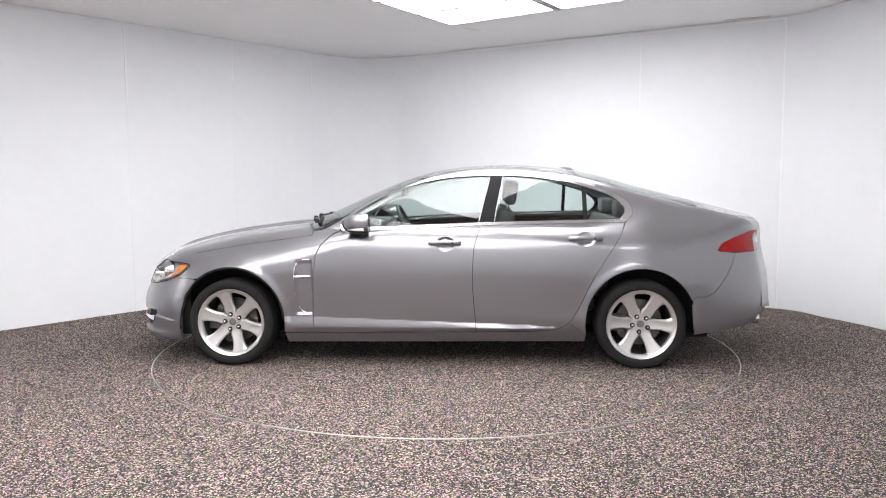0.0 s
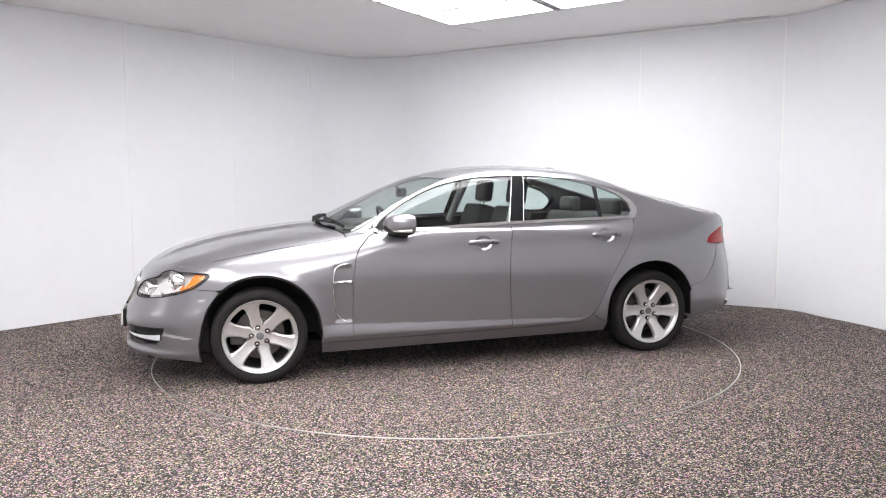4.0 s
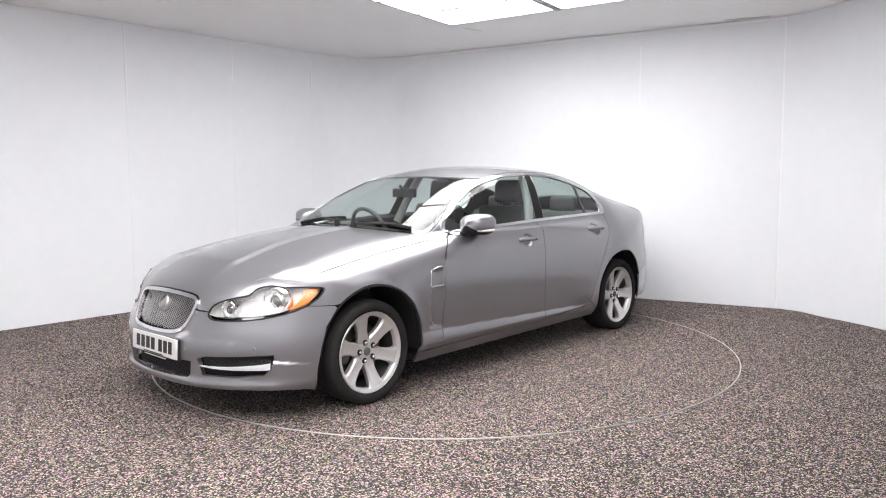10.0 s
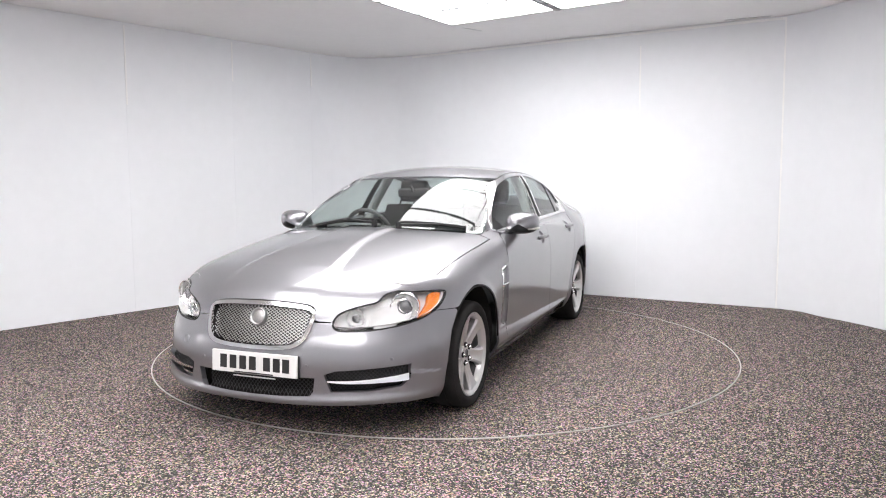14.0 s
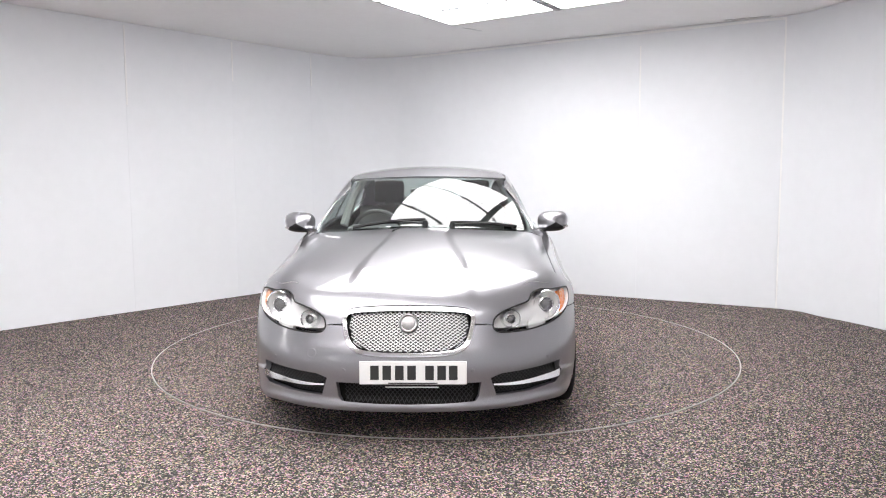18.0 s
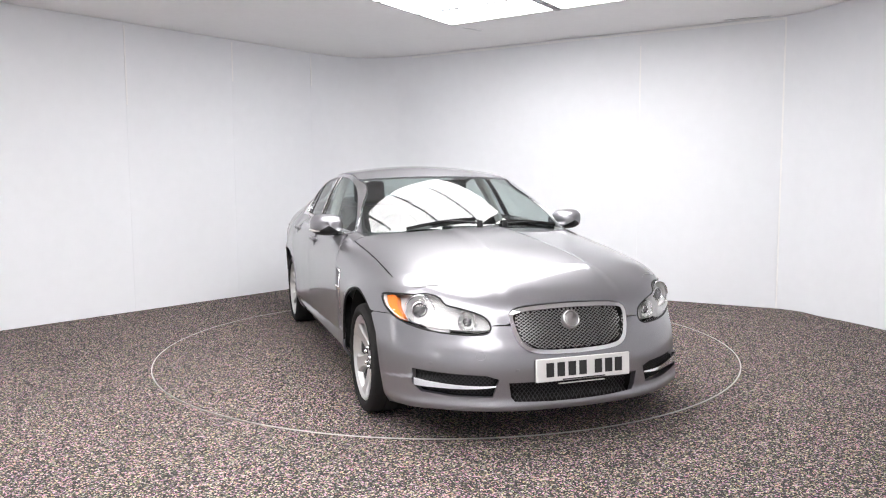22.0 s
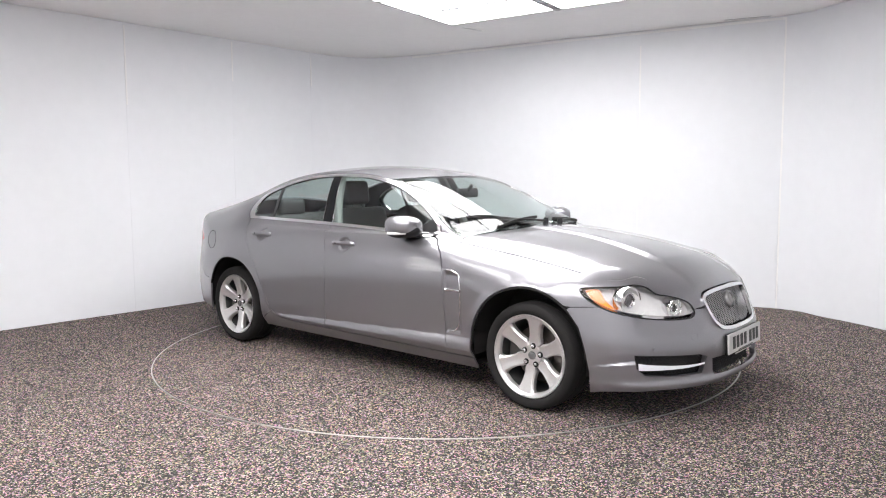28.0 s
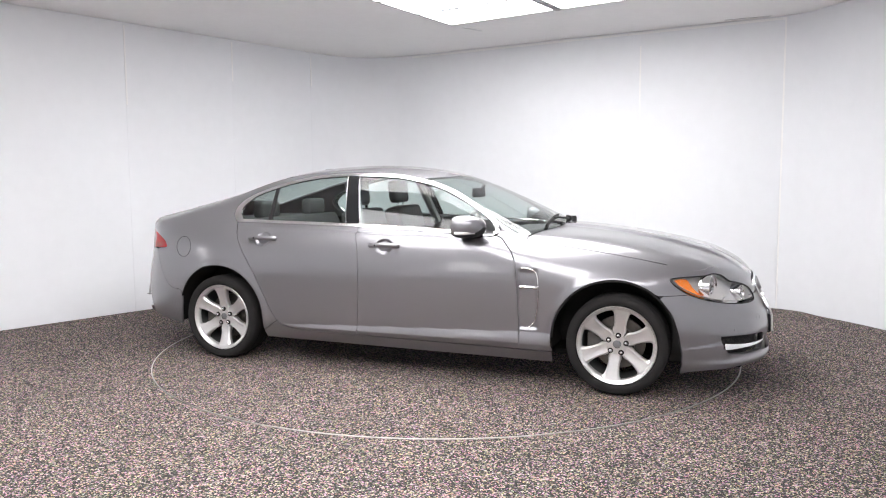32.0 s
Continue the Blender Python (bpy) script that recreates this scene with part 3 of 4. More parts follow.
def loft(a, b, rows, lip=0.012):
    """A strip of the body surface between two edge lines of equal length."""
    a, b = np.array(a, float), np.array(b, float)
    m = len(a)
    t = np.linspace(0, 1, rows + 1)[:, None, None]
    q = settle((a[None] * (1 - t) + b[None] * t).reshape(-1, 3))
    nrm = normals(q)
    faces = []
    for i in range(rows):
        for j in range(m - 1):
            k = i * m + j
            faces.append((k, k + 1, k + m + 1, k + m))
    f0 = faces[len(faces) // 2]
    if np.cross(q[f0[1]] - q[f0[0]], q[f0[2]] - q[f0[0]]) @ nrm[f0[0]] < 0:
        faces = [tuple(reversed(f)) for f in faces]
    sheet = len(faces)
    verts = [tuple(v) for v in q]
    for run in (list(range(m)), list(range(rows * m, rows * m + m))):
        base = len(verts)
        verts += [tuple(q[v] - nrm[v] * lip) for v in run]
        faces += [(run[k], run[k + 1], base + k + 1, base + k) for k in range(m - 1)]
    return verts, faces, (nrm, sheet)


def even(line, n):
    """A line cut into n - 1 equal lengths."""
    line = np.array(line, float)
    s = np.concatenate([[0], np.cumsum(np.linalg.norm(np.diff(line, axis=0), axis=1))])
    u = np.linspace(0, s[-1], n)
    return np.stack([np.interp(u, s, line[:, k]) for k in range(line.shape[1])], 1)


def circle_arc(cx, cz, r, a0, a1, n=28):
    return [(cx + r * math.cos(radians(a0 + (a1 - a0) * k / n)), cz + r * math.sin(radians(a0 + (a1 - a0) * k / n))) for k in range(n + 1)]


FS = (0.0148, 1.0)          # degrees round the nose to metres
HEADLIGHT = smooth_path([(28.4, .600), (29.8, .637), (33.5, .665), (39, .687), (43.6, .701), (46.6, .735), (51.4, .750), (55.2, .742), (61.5, .739),
                         (69.0, .731), (69.8, .712), (66.2, .662), (59.5, .614), (50, .581), (40, .565), (31.5, .564), (28.9, .577)], 5, True)
GRILLE_HALF = [(0, .466), (9, .469), (15.2, .481), (18.8, .512), (20.8, .560), (22.0, .606), (22.6, .645), (21.8, .673), (18.6, .689), (10, .698), (0, .701)]
GRILLE = np.vstack([smooth_path(GRILLE_HALF, 5)[:-1], smooth_path([(-a, z) for a, z in reversed(GRILLE_HALF)], 5)[:-1]])
INTAKE = [(-22.6, .334), (22.6, .334), (22.0, .262), (20.8, .240), (10, .233), (0, .231), (-10, .233), (-20.8, .240), (-22.0, .262)]
SIDE_INTAKE = [(25.5, .352), (29, .371), (40, .378), (52.3, .386), (51.6, .315), (48.8, .277), (40, .262), (27.5, .262)]
SIDE_INTAKE_R = [(-a, z) for a, z in reversed(SIDE_INTAKE)]
HEADLIGHT_R = np.array([(-a, z) for a, z in HEADLIGHT[::-1]])
edge_y = curve(-.45, .70, -.60, .738, -.72, .731, -.90, .692, -1.03, .664, -1.14, .638, -1.25, .617, -1.42, .598, -1.7, .592, -2.2, .588, -2.5, .570, -2.9, .540, -3.2, .565, -3.4, .620, -3.7, .655, -3.9, .640)


def edge_line(x0, x1, n=24):
    """Upper edge of the body side, seen from the side."""
    xs = np.linspace(x0, x1, n)
    q = on_body(np.stack([xs, edge_y(xs)], 1), from_top)
    return [(float(a), float(c)) for a, b, c in q]


BONNET_SIDE = [(-.585, .806), (-.215, .790), (.08, .786), (.28, .786)]
WING_TOP = [(float(a), float(c)) for a, b, c in on_body(smooth_path(BONNET_SIDE, 5), from_top)]
LAMP_TOP = on_body([p for p in HEADLIGHT[:48]][::-1], from_front)      # from the rear tip along the brow to the inner end
DOOR_FRONT = [(-.800, 1.0), (-.735, .945), (-.66, .87), (-.628, .80), (-.612, .66), (-.606, .50), (-.602, .36), (-.600, .248)]
DOOR_MID = [(-1.790, 1.01), (-1.765, .93), (-1.743, .84), (-1.735, .70), (-1.735, .57), (-1.745, .44), (-1.754, .34), (-1.758, .262)]
DOOR_REAR = [(-2.815, 1.02), (-2.77, .95), (-2.71, .86), (-2.645, .76), (-2.58, .66), (-2.53, .56), (-2.48, .45), (-2.42, .345), (-2.37, .30), (-2.29, .277), (-2.16, .268)]
DLO = smooth_path([(-.775, .985), (-.83, 1.07), (-1.03, 1.197), (-1.256, 1.297), (-1.49, 1.350), (-1.67, 1.368), (-1.93, 1.374), (-2.175, 1.361), (-2.396, 1.325),
                   (-2.612, 1.265), (-2.764, 1.207), (-2.845, 1.145), (-2.85, 1.080), (-2.80, 1.028)], 6)
BELT = [(-2.80, 1.028), (-1.79, 1.008), (-.99, .972), (-.775, .962)]


def build_car():
    car = new("car")
    tagged(car, "silver-grey metallic saloon car with alloy wheels on the turntable", "car")

    def put(name, shape, material, label="", smooth=True, parent=None):
        if parent is None:
            return part(name, shape, material, car, label, smooth, OFF)
        return part(name, shape, material, parent, label, smooth)

    def both(name, shape, material, label="", smooth=True):
        return put(name, shape, material, label, smooth), put(name, flip(shape), material, label, smooth)

    # bonnet
    half = [(-.455, 0), (-.468, .3), (-.505, .52), (-.560, .70), (-.585, .806)]
    half = [tuple(p) for p in smooth_path(half, 5)] + [tuple(p) for p in smooth_path(BONNET_SIDE, 5)[1:]]
    brow = [(p[0], p[1]) for p in LAMP_TOP]
    half += brow
    g = on_body([(a, z) for a, z in GRILLE if a >= 0 and z > .606][:-1], from_front)
    half += [(p[0], p[1]) for p in on_body([(26, .606), (23.5, .606)], from_front)] + [(p[0], p[1]) for p in g]
    nose = on_body([(0, .701)], from_front)[0]
    half += [(float(nose[0]), 0.0)]
    outline = half + [(x, -y) for x, y in reversed(half[1:-1])]
    put("bonnet", cut(outline, from_top, 0.010), PAINT, "silver-grey metallic bonnet with a raised centre")
    # front bumper
    hl_low = [tuple(p) for p in HEADLIGHT[50:85]]
    gl = [tuple(p) for p in GRILLE_HALF[::-1] if p[1] < .606 and p[0] > 0]
    gl = [tuple(p) for p in smooth_path([(22.0, .606)] + gl + [(0, .466)], 5)[1:-1]]
    bump_half = [(0, .188), (25, .192), (45, .192), (56, .186), (62, .172), (66.0, .154), (66.2, .28), (67.6, .40), (69.8, .52), (74.2, .615), (73.0, .628), (63.8, .636)]
    bump_half += [p for p in hl_low if p[0] < 63] + [(28.4, .606), (22.0, .606)] + gl
    outline = bump_half + [(0, .466)] + [(-a, z) for a, z in reversed(bump_half[1:])]
    bumper = put("front_bumper", cut(outline, from_front, 0.009, scale=FS, holes=[INTAKE, SIDE_INTAKE, SIDE_INTAKE_R], lip=0.03), PAINT, "body-coloured front bumper")
    put("intake_mesh", cut(INTAKE, from_front, 0.02, inset=0.07, lip=0, gap=-.02, scale=FS), LINER, "black lower air intake", parent=bumper)
    wires = []
    for slope in (1.0, -1.0):
        for k in range(-26, 27):
            run = []
            for u in np.linspace(-.36, .36, 73):
                z = .285 + slope * (u - k * .022)
                if .235 < z < .33 and abs(u) < .318:
                    run.append((u / .0148, z))
            if len(run) > 2:
                wires.append(tube(on_body(run, from_front, -0.05), .0022, 4))
    put("lower_mesh", join(*wires), MESH_DARK, "dark plastic mesh", parent=bumper)
    put("plate_caption", block(.8985, .9005, -.11, .15, .316, .322, 0, 1), PLATE, "small pale line of unreadable writing", parent=bumper)
    for poly, s in ((SIDE_INTAKE, 1), (SIDE_INTAKE_R, -1)):
        put("side_intake", cut(poly, from_front, 0.02, inset=0.06, lip=0, gap=-.015, scale=FS), TRIM, "black textured side intake", parent=bumper)
        zone = np.array(poly)
        wires = []
        for slope in (1.0, -1.0):
            for k in range(-24, 25):
                run = []
                for u in np.linspace(.36, .80, 45):
                    a, z = s * u / .0148, .325 + slope * (u - .58 - k * .020)
                    if .24 < z < .40 and inside(zone, np.array([[a, z]]))[0]:
                        run.append((a, z))
                if len(run) > 2:
                    wires.append(tube(on_body(run, from_front, -0.035), .0022, 4))
        put("side_mesh", join(*wires), MESH_DARK, "dark plastic mesh", parent=bumper)
        blade = on_body([(s * a, z) for a, z in smooth_path([(26.5, .318), (32, .312), (40, .312), (46, .317), (51.0, .325)], 4)], from_front, 0.003)
        wid = np.interp(np.linspace(0, 1, len(blade)), [0, .3, 1], [.004, .008, .019])
        top, bot = blade + np.stack([-wid * .25, -s * wid * .14, wid], 1), blade - np.stack([0 * wid, 0 * wid, wid * .9], 1)
        back = blade - np.stack([np.full(len(wid), .035), s * np.full(len(wid), .02), 0 * wid], 1)
        n = len(blade)
        vs = list(map(tuple, top)) + list(map(tuple, bot)) + list(map(tuple, back))
        fs = []
        for k in range(n - 1):
            fs += [(k, k + 1, n + k + 1, n + k), (n + k, n + k + 1, 2 * n + k + 1, 2 * n + k), (2 * n + k, 2 * n + k + 1, k + 1, k)]
        put("chrome_blade", (vs, fs), CHROME, "bright chrome blade", parent=bumper)
    # front wings, doors, sills, rear quarters
    tip = on_body([(69.0, .731), (69.8, .712), (66.2, .662), (63.8, .636), (73.0, .628)], from_front)
    xs = np.linspace(-.640, -2.62, 80)
    rail_in = even(on_body(np.stack([xs, edge_y(xs) + .003], 1), from_top), 90)
    rail_out = even(on_body([p for p in densify(DLO[1:], 3)[:-3] if p[0] > -2.62], from_side), 90)
    wing = [(-.603, .248)] + DOOR_FRONT[6:3:-1] + [(-.628, .80), (-.641, .840), (-.66, .873), (-.735, .948), (-.777, .963), (float(rail_out[0][0]), float(rail_out[0][2])), (float(rail_in[0][0]), float(rail_in[0][2]))] + edge_line(-.64, -.583, 6)[1:] + WING_TOP
    wing += [(float(p[0]), float(p[2])) for p in on_body([(61.5, .739)], from_front)] + [(float(p[0]), float(p[2])) for p in tip]
    wing += circle_arc(-.008, .330, .388, 51, 192)
    wings = both("front_wing", cut(wing, from_side, 0.010), PAINT, "front wing with a side vent")
    fd = DOOR_FRONT[1:] + DOOR_MID[:0:-1] + [(-1.789, 1.006), (-.99, .970), (-.775, .960)]
    fdoors = both("front_door", cut(fd, from_side, 0.009), PAINT, "front door panel")
    rd = DOOR_MID[1:] + DOOR_REAR[:0:-1] + [(-2.800, 1.026), (-1.791, 1.006)]
    rdoors = both("rear_door", cut(rd, from_side, 0.009), PAINT, "rear door panel")
    sill = [(-.393, .243), (-.40, .165), (-2.52, .185), (-2.525, .245), (-2.40, .325), (-2.365, .297), (-2.29, .274), (-2.16, .265), (-1.757, .258), (-.60, .243)]
    both("sill", cut(sill, from_side, 0.012), PAINT, "body-coloured sill")
    quarter = DOOR_REAR[1:8] + [(-2.40, .325), (-2.525, .245)] + circle_arc(-2.898, .330, .380, -12, 192)
    shut = smooth_path([(-3.262, .32), (-3.255, .492), (-3.343, .511), (-3.408, .544), (-3.463, .610), (-3.510, .678), (-3.568, .807)], 4)
    tail = smooth_path([(68.2, .822), (68.3, .85), (66.0, .880), (59.6, .916), (51.7, .943), (45.5, .955), (40.5, .953), (37.8, .93), (36.8, .87), (38.5, .818), (46, .809), (58, .811)], 4, True)
    quarter += [tuple(p) for p in shut] + [(float(q[0]), float(q[2])) for q in on_body([tail[-2]] + list(tail[:22]), from_rear)]
    quarter += edge_line(-3.83, -2.62, 34)
    quarter += [tuple(p) for p in DLO[::-1] if p[0] < -2.62 + .02][::-1]
    quarter += [(-2.80, 1.016)]
    both("rear_quarter", cut(quarter, from_side, 0.010), PAINT, "rear quarter panel")
    both("roof_rail", loft(rail_in, rail_out, 6), PAINT, "windscreen pillar and roof rail")
    # roof, screens, boot
    xs = np.linspace(-1.40, -2.47, 20)
    roof_half = [(-1.270, 0), (-1.285, .2), (-1.32, .4), (-1.375, .57)] + [(x, edge_y(x)) for x in xs] + [(-2.50, .50), (-2.45, .25), (-2.44, 0)]
    put("roof", cut(roof_half + [(x, -y) for x, y in reversed(roof_half[1:-1])], from_top, 0.014), PAINT, "silver-grey roof")
    xs = np.linspace(-.598, -1.37, 24)
    scr_half = [(-.462, 0), (-.475, .3), (-.510, .5), (-.556, .66), (-.572, .715)] + [(x, edge_y(x)) for x in xs] + [(-1.372, .57), (-1.316, .4), (-1.281, .2), (-1.266, 0)]
    scr = np.array(scr_half + [(x, -y) for x, y in reversed(scr_half[1:-1])])
    screen = put("windscreen", cut(scr, from_top, 0.014, lip=0.004), SCREEN, "clear windscreen with a dark edge band")
    inner_half = [(-.50, 0), (-.51, .3), (-.545, .5), (-.60, .66), (-.68, .708), (-.90, .676), (-1.03, .648), (-1.2, .611), (-1.33, .585), (-1.345, .545), (-1.285, .35), (-1.245, 0)]
    inner = smooth_path(inner_half, 4)
    inner = np.vstack([inner, (inner[1:-1] * [1, -1])[::-1]])
    put("edge_band", cut(scr, from_top, 0.010, inset=0.004, lip=0, gap=0.003, holes=[inner]), GLOSSBLACK, "black printed band", parent=screen)
    sp = on_body([(-1.325 + .017 * math.cos(a), -.555 + .017 * math.sin(a)) for a in np.linspace(0, 2 * math.pi, 20, endpoint=False)], from_top, -.006)
    put("sticker", ([tuple(v) for v in sp], [tuple(range(20))]), PLATE, "small round white sticker", parent=screen)
    xs = np.linspace(-2.55, -3.30, 16)
    rw_half = [(-2.455, 0), (-2.465, .25), (-2.51, .50), (-2.53, .565)] + [(x, edge_y(x) - .004) for x in xs] + [(-3.36, .55), (-3.38, .3), (-3.385, 0)]
    put("rear_window", cut(rw_half + [(x, -y) for x, y in reversed(rw_half[1:-1])], from_top, 0.016, lip=0.004), GLASS, "tinted rear window")
    xs = np.linspace(-3.33, -3.82, 12)
    bt_half = [(-3.39, 0), (-3.385, .3), (-3.365, .56)] + [(x, edge_y(x)) for x in xs] + [(-3.88, .62), (-3.955, .4), (-3.985, 0)]
    put("boot_lid", cut(bt_half + [(x, -y) for x, y in reversed(bt_half[1:-1])], from_top, 0.014), PAINT, "boot lid")
    RS = (0.0150, 1.0)
    rb = [(math.degrees(math.atan2(q[1], -3.1 - q[0])), q[2]) for q in on_body(shut, from_side)] + [(52, .8075), (46, .8055), (39.5, .810), (36, .828), (34.8, .868)]
    rear_half = [(0, .300), (30, .300), (42, .298), (48, .292), (56, .280), (66, .266), (79, .240)] + rb
    put("rear_bumper", cut(rear_half + [(-a, z) for a, z in reversed(rear_half[1:])], from_rear, 0.014, scale=RS), PAINT, "body-coloured rear bumper")
    fh = [(0, .875), (34.0, .868), (35.2, .93), (39, .965), (33, .985), (0, .985)]
    put("boot_face", cut(fh + [(-a, z) for a, z in reversed(fh[1:-1])], from_rear, 0.014, scale=RS), PAINT, "boot lid's rear face")
    for sgn in (1, -1):
        t = cut(tail, from_rear, 0.010, scale=RS, lip=0.03, gap=0.001)
        lamp = put("tail_light", t if sgn > 0 else flip(t), RED, "glossy red tail light")
        w = cut([(43, .862), (38.5, .862), (38.8, .905), (42.5, .908), (44, .890)], from_rear, 0.01, scale=RS, inset=-.003, lip=0.003)
        put("reversing_lens", w if sgn > 0 else flip(w), LAMPCLEAR, "clear white reversing lens", parent=lamp)
    for y in (.55, -.55):
        put("exhaust_pipe", moved(lathe([(.036, .12), (.040, .0), (.044, .0), (.044, .16)], 24, "x"), Matrix.Translation((-3.80, y * 1.10, .312))), CHROME, "chrome exhaust tip")

    # side windows, their surround and pillars
    belt_top = lambda x: float(np.interp(-x, [.775, .99, 1.79, 2.80], [.962, .972, 1.008, 1.028]))
    ring = np.vstack([DLO, smooth_path(BELT, 4)[1:-1]])
    ring_in = shrink(ring, 0.017, np.array([1.0, 1.0]))
    ring_in[:, 0] += .032 * step(-2.66, -2.83, ring_in[:, 0])
    both("window_surround", cut(ring, from_side, 0.006, gap=-0.003, inset=-.005, lip=0.012, holes=[ring_in]), SATIN, "bright chrome window surround")
    pane_line = shrink(ring, 0.015, np.array([1.0, 1.0]))
    glass_all = pane_line

    def between(x0a, x0b, x1a, x1b):
        """The part of the window band between two slanted lines (x at belt, x at roof)."""
        zs = np.array([.95, 1.40])
        out = []
        for p in densify(glass_all):
            f = (p[1] - zs[0]) / (zs[1] - zs[0])
            lo, hi = x0a + (x0b - x0a) * f, x1a + (x1b - x1a) * f
            out.append((min(max(p[0], hi), lo), p[1]))
        return dedupe(out)

    both("front_side_window", cut(between(0, 0, -1.755, -1.873), from_side, 0.012, gap=0.0, lip=0.003, inset=.006), GLASS, "tinted side window")
    both("rear_side_window", cut(between(-1.872, -1.965, -2.515, -2.515), from_side, 0.012, gap=0.0, lip=0.003, inset=.006), GLASS, "tinted rear side window")
    both("quarter_light", cut(between(-2.54, -2.54, -3.5, -3.5), from_side, 0.012, gap=0.0, lip=0.003, inset=.006), GLASS, "small fixed rear quarter window")
    both("door_pillar", cut(between(-1.757, -1.875, -1.870, -1.963), from_side, 0.008, gap=0.0, lip=0.004, inset=0.0), PILLAR, "black door pillar")
    for x0, x1 in ((-1.757, -1.873), (-1.870, -1.963)):
        both("pillar_strip", tube(on_body([(x0 + (x1 - x0) * (z - .95) / .45, z) for z in np.linspace(1.012, 1.355, 12)], from_side, .0005), .0016, 6), SATIN, "thin bright pillar strip")
    both("window_divider", cut(between(-2.512, -2.512, -2.543, -2.543), from_side, 0.006, gap=0.0, lip=0.004, inset=-.001), GLOSSBLACK, "black window divider")
    # lower door crease strips and window-base strip are in the metal; handles sit on the doors
    for door, x0, x1, z in ((fdoors, -1.430, -1.652, .885), (rdoors, -2.402, -2.632, .913)):
        mid = (x0 + x1) / 2
        ends = on_body([(x0, z), (x1, z)], from_side)
        y0 = float(ends[:, 1].mean())
        pts = np.array([(x0, y0 + .006, z), (x0 - .03, y0 + .022, z + .004), (mid, y0 + .028, z + .007), (x1 + .03, y0 + .022, z + .004), (x1, y0 + .006, z)])
        bar = tube(smooth_path(pts, 5), [.008] + [.0125] * 19 + [.008], 10, False, 1.25)
        lock = moved(lathe([(0, .012), (.007, .012), (.008, .0)], 14, "y"), Matrix.Translation((x1 + .055, pts[3][1] + .004, z + .004)))
        for d, f in ((door[0], lambda s: s), (door[1], flip)):
            h = put("door_handle", f(bar), PAINT, "body-coloured bar handle", parent=d)
            put("lock", f(lock), TRIM, parent=d)
    # side vents on the wings
    for w, f in ((wings[0], lambda s: s), (wings[1], flip)):
        vent = smooth_path([(-.585, .772), (-.550, .772), (-.518, .764), (-.492, .746), (-.478, .715), (-.473, .66), (-.473, .58), (-.480, .50), (-.503, .430), (-.535, .395), (-.556, .388)], 4)
        line = on_body(vent, from_side, 0.004)
        put("vent_edge", f(tube(line, .0035, 8)), SATIN, "chrome vent edging", parent=w)
        bar = on_body(smooth_path([(-.470, .650), (-.53, .652), (-.600, .652)], 4), from_side, 0.006)
        put("vent_bar", f(tube(bar, .0095, 8)), CHROME, "chrome badge bar", parent=w)

    # grille
    g_in = shrink(GRILLE, 0.020, np.array(FS))
    grille = put("grille", cut(GRILLE, from_front, 0.006, gap=0.001, inset=-.010, lip=0.03, scale=FS, holes=[g_in]), CHROME, "chrome grille surround")
    put("grille_back", cut(g_in, from_front, 0.02, gap=-.004, inset=0.06, lip=0, scale=FS), LINER, "black void behind the mesh", parent=grille)
    gi = np.array(g_in)
    wires = []
    pitch = 0.0245
    for slope in (0.62, -0.62):
        for k in range(-30, 31):
            run = []
            for u in np.linspace(-.36, .36, 49):
                a = u / .0148
                z = .58 + slope * (u - k * pitch)
                if .45 < z < .71 and inside(gi, np.array([[a, z]]))[0]:
                    run.append((a, z))
            if len(run) > 2:
                q = on_body(run, from_front, -0.012)
                wires.append(tube(q, .0018, 5))
    put("grille_mesh", join(*wires), MESH, "chrome diamond mesh", parent=grille)
    bq = on_body([(0, .618)], from_front)[0]
    disc = moved(lathe([(0.0, .006), (.036, .006), (.038, .014), (.042, .016), (.046, .013), (.049, .006), (.049, -.01)], 32, "x"), Matrix.Translation((bq[0] - .006, 0, .618)) @ Matrix.Rotation(radians(-22), 4, "Y"))
    badge = put("badge", disc, MESH, "round chrome badge rim", parent=grille)
    put("badge_centre", moved(lathe([(0, .013), (.012, .0125), (.026, .011), (.0335, .008), (.0355, .004)], 24, "x"), Matrix.Translation((bq[0] - .006, 0, .618)) @ Matrix.Rotation(radians(-22), 4, "Y")), BADGE, "grey metal badge face with worn relief", parent=grille)

    # number plate: white board with plain dark bars
    plate = put("number_plate", block(-.006, .006, -.262, .262, -.057, .057, .003, 1), PLATE, "white number plate with dark characters")
    plate.matrix_basis = Matrix.Translation(OFF + Vector((.904, .026, .392))) @ Matrix.Rotation(radians(-3), 4, "Y")
    for k, y in enumerate((-.187, -.127, -.066, -.006, .081, .140, .196)):
        b = part("character_bar", block(.0062, .0072, y - .021, y + .021, -.034, .036, 0, 1), INK, plate, smooth=False)
    part("plate_footer", block(.0062, .007, -.12, .12, -.053, -.047, 0, 1), INK, plate, smooth=False)
    put("plate_holder", block(.875, .8975, -.229, .281, .325, .445, .004, 1), TRIM, "black plate holder", parent=bumper)

    # headlights
    for sgn in (1, -1):
        f = (lambda s: s) if sgn > 0 else flip
        bowl = put("headlight", f(cut(HEADLIGHT, from_front, 0.010, gap=0.001, inset=.052, lip=-.050, scale=FS)), LAMPGREY, "clear headlight with amber indicator and round projector lamps")
        edge = on_body(HEADLIGHT[::2], from_front, -0.001)
        put("seal", f(tube(edge, .0045, 6, True)), RUBBER, "black seal", parent=bowl)
        cover = cut(HEADLIGHT, from_front, 0.010, gap=0.002, inset=.001, lip=0, scale=FS)
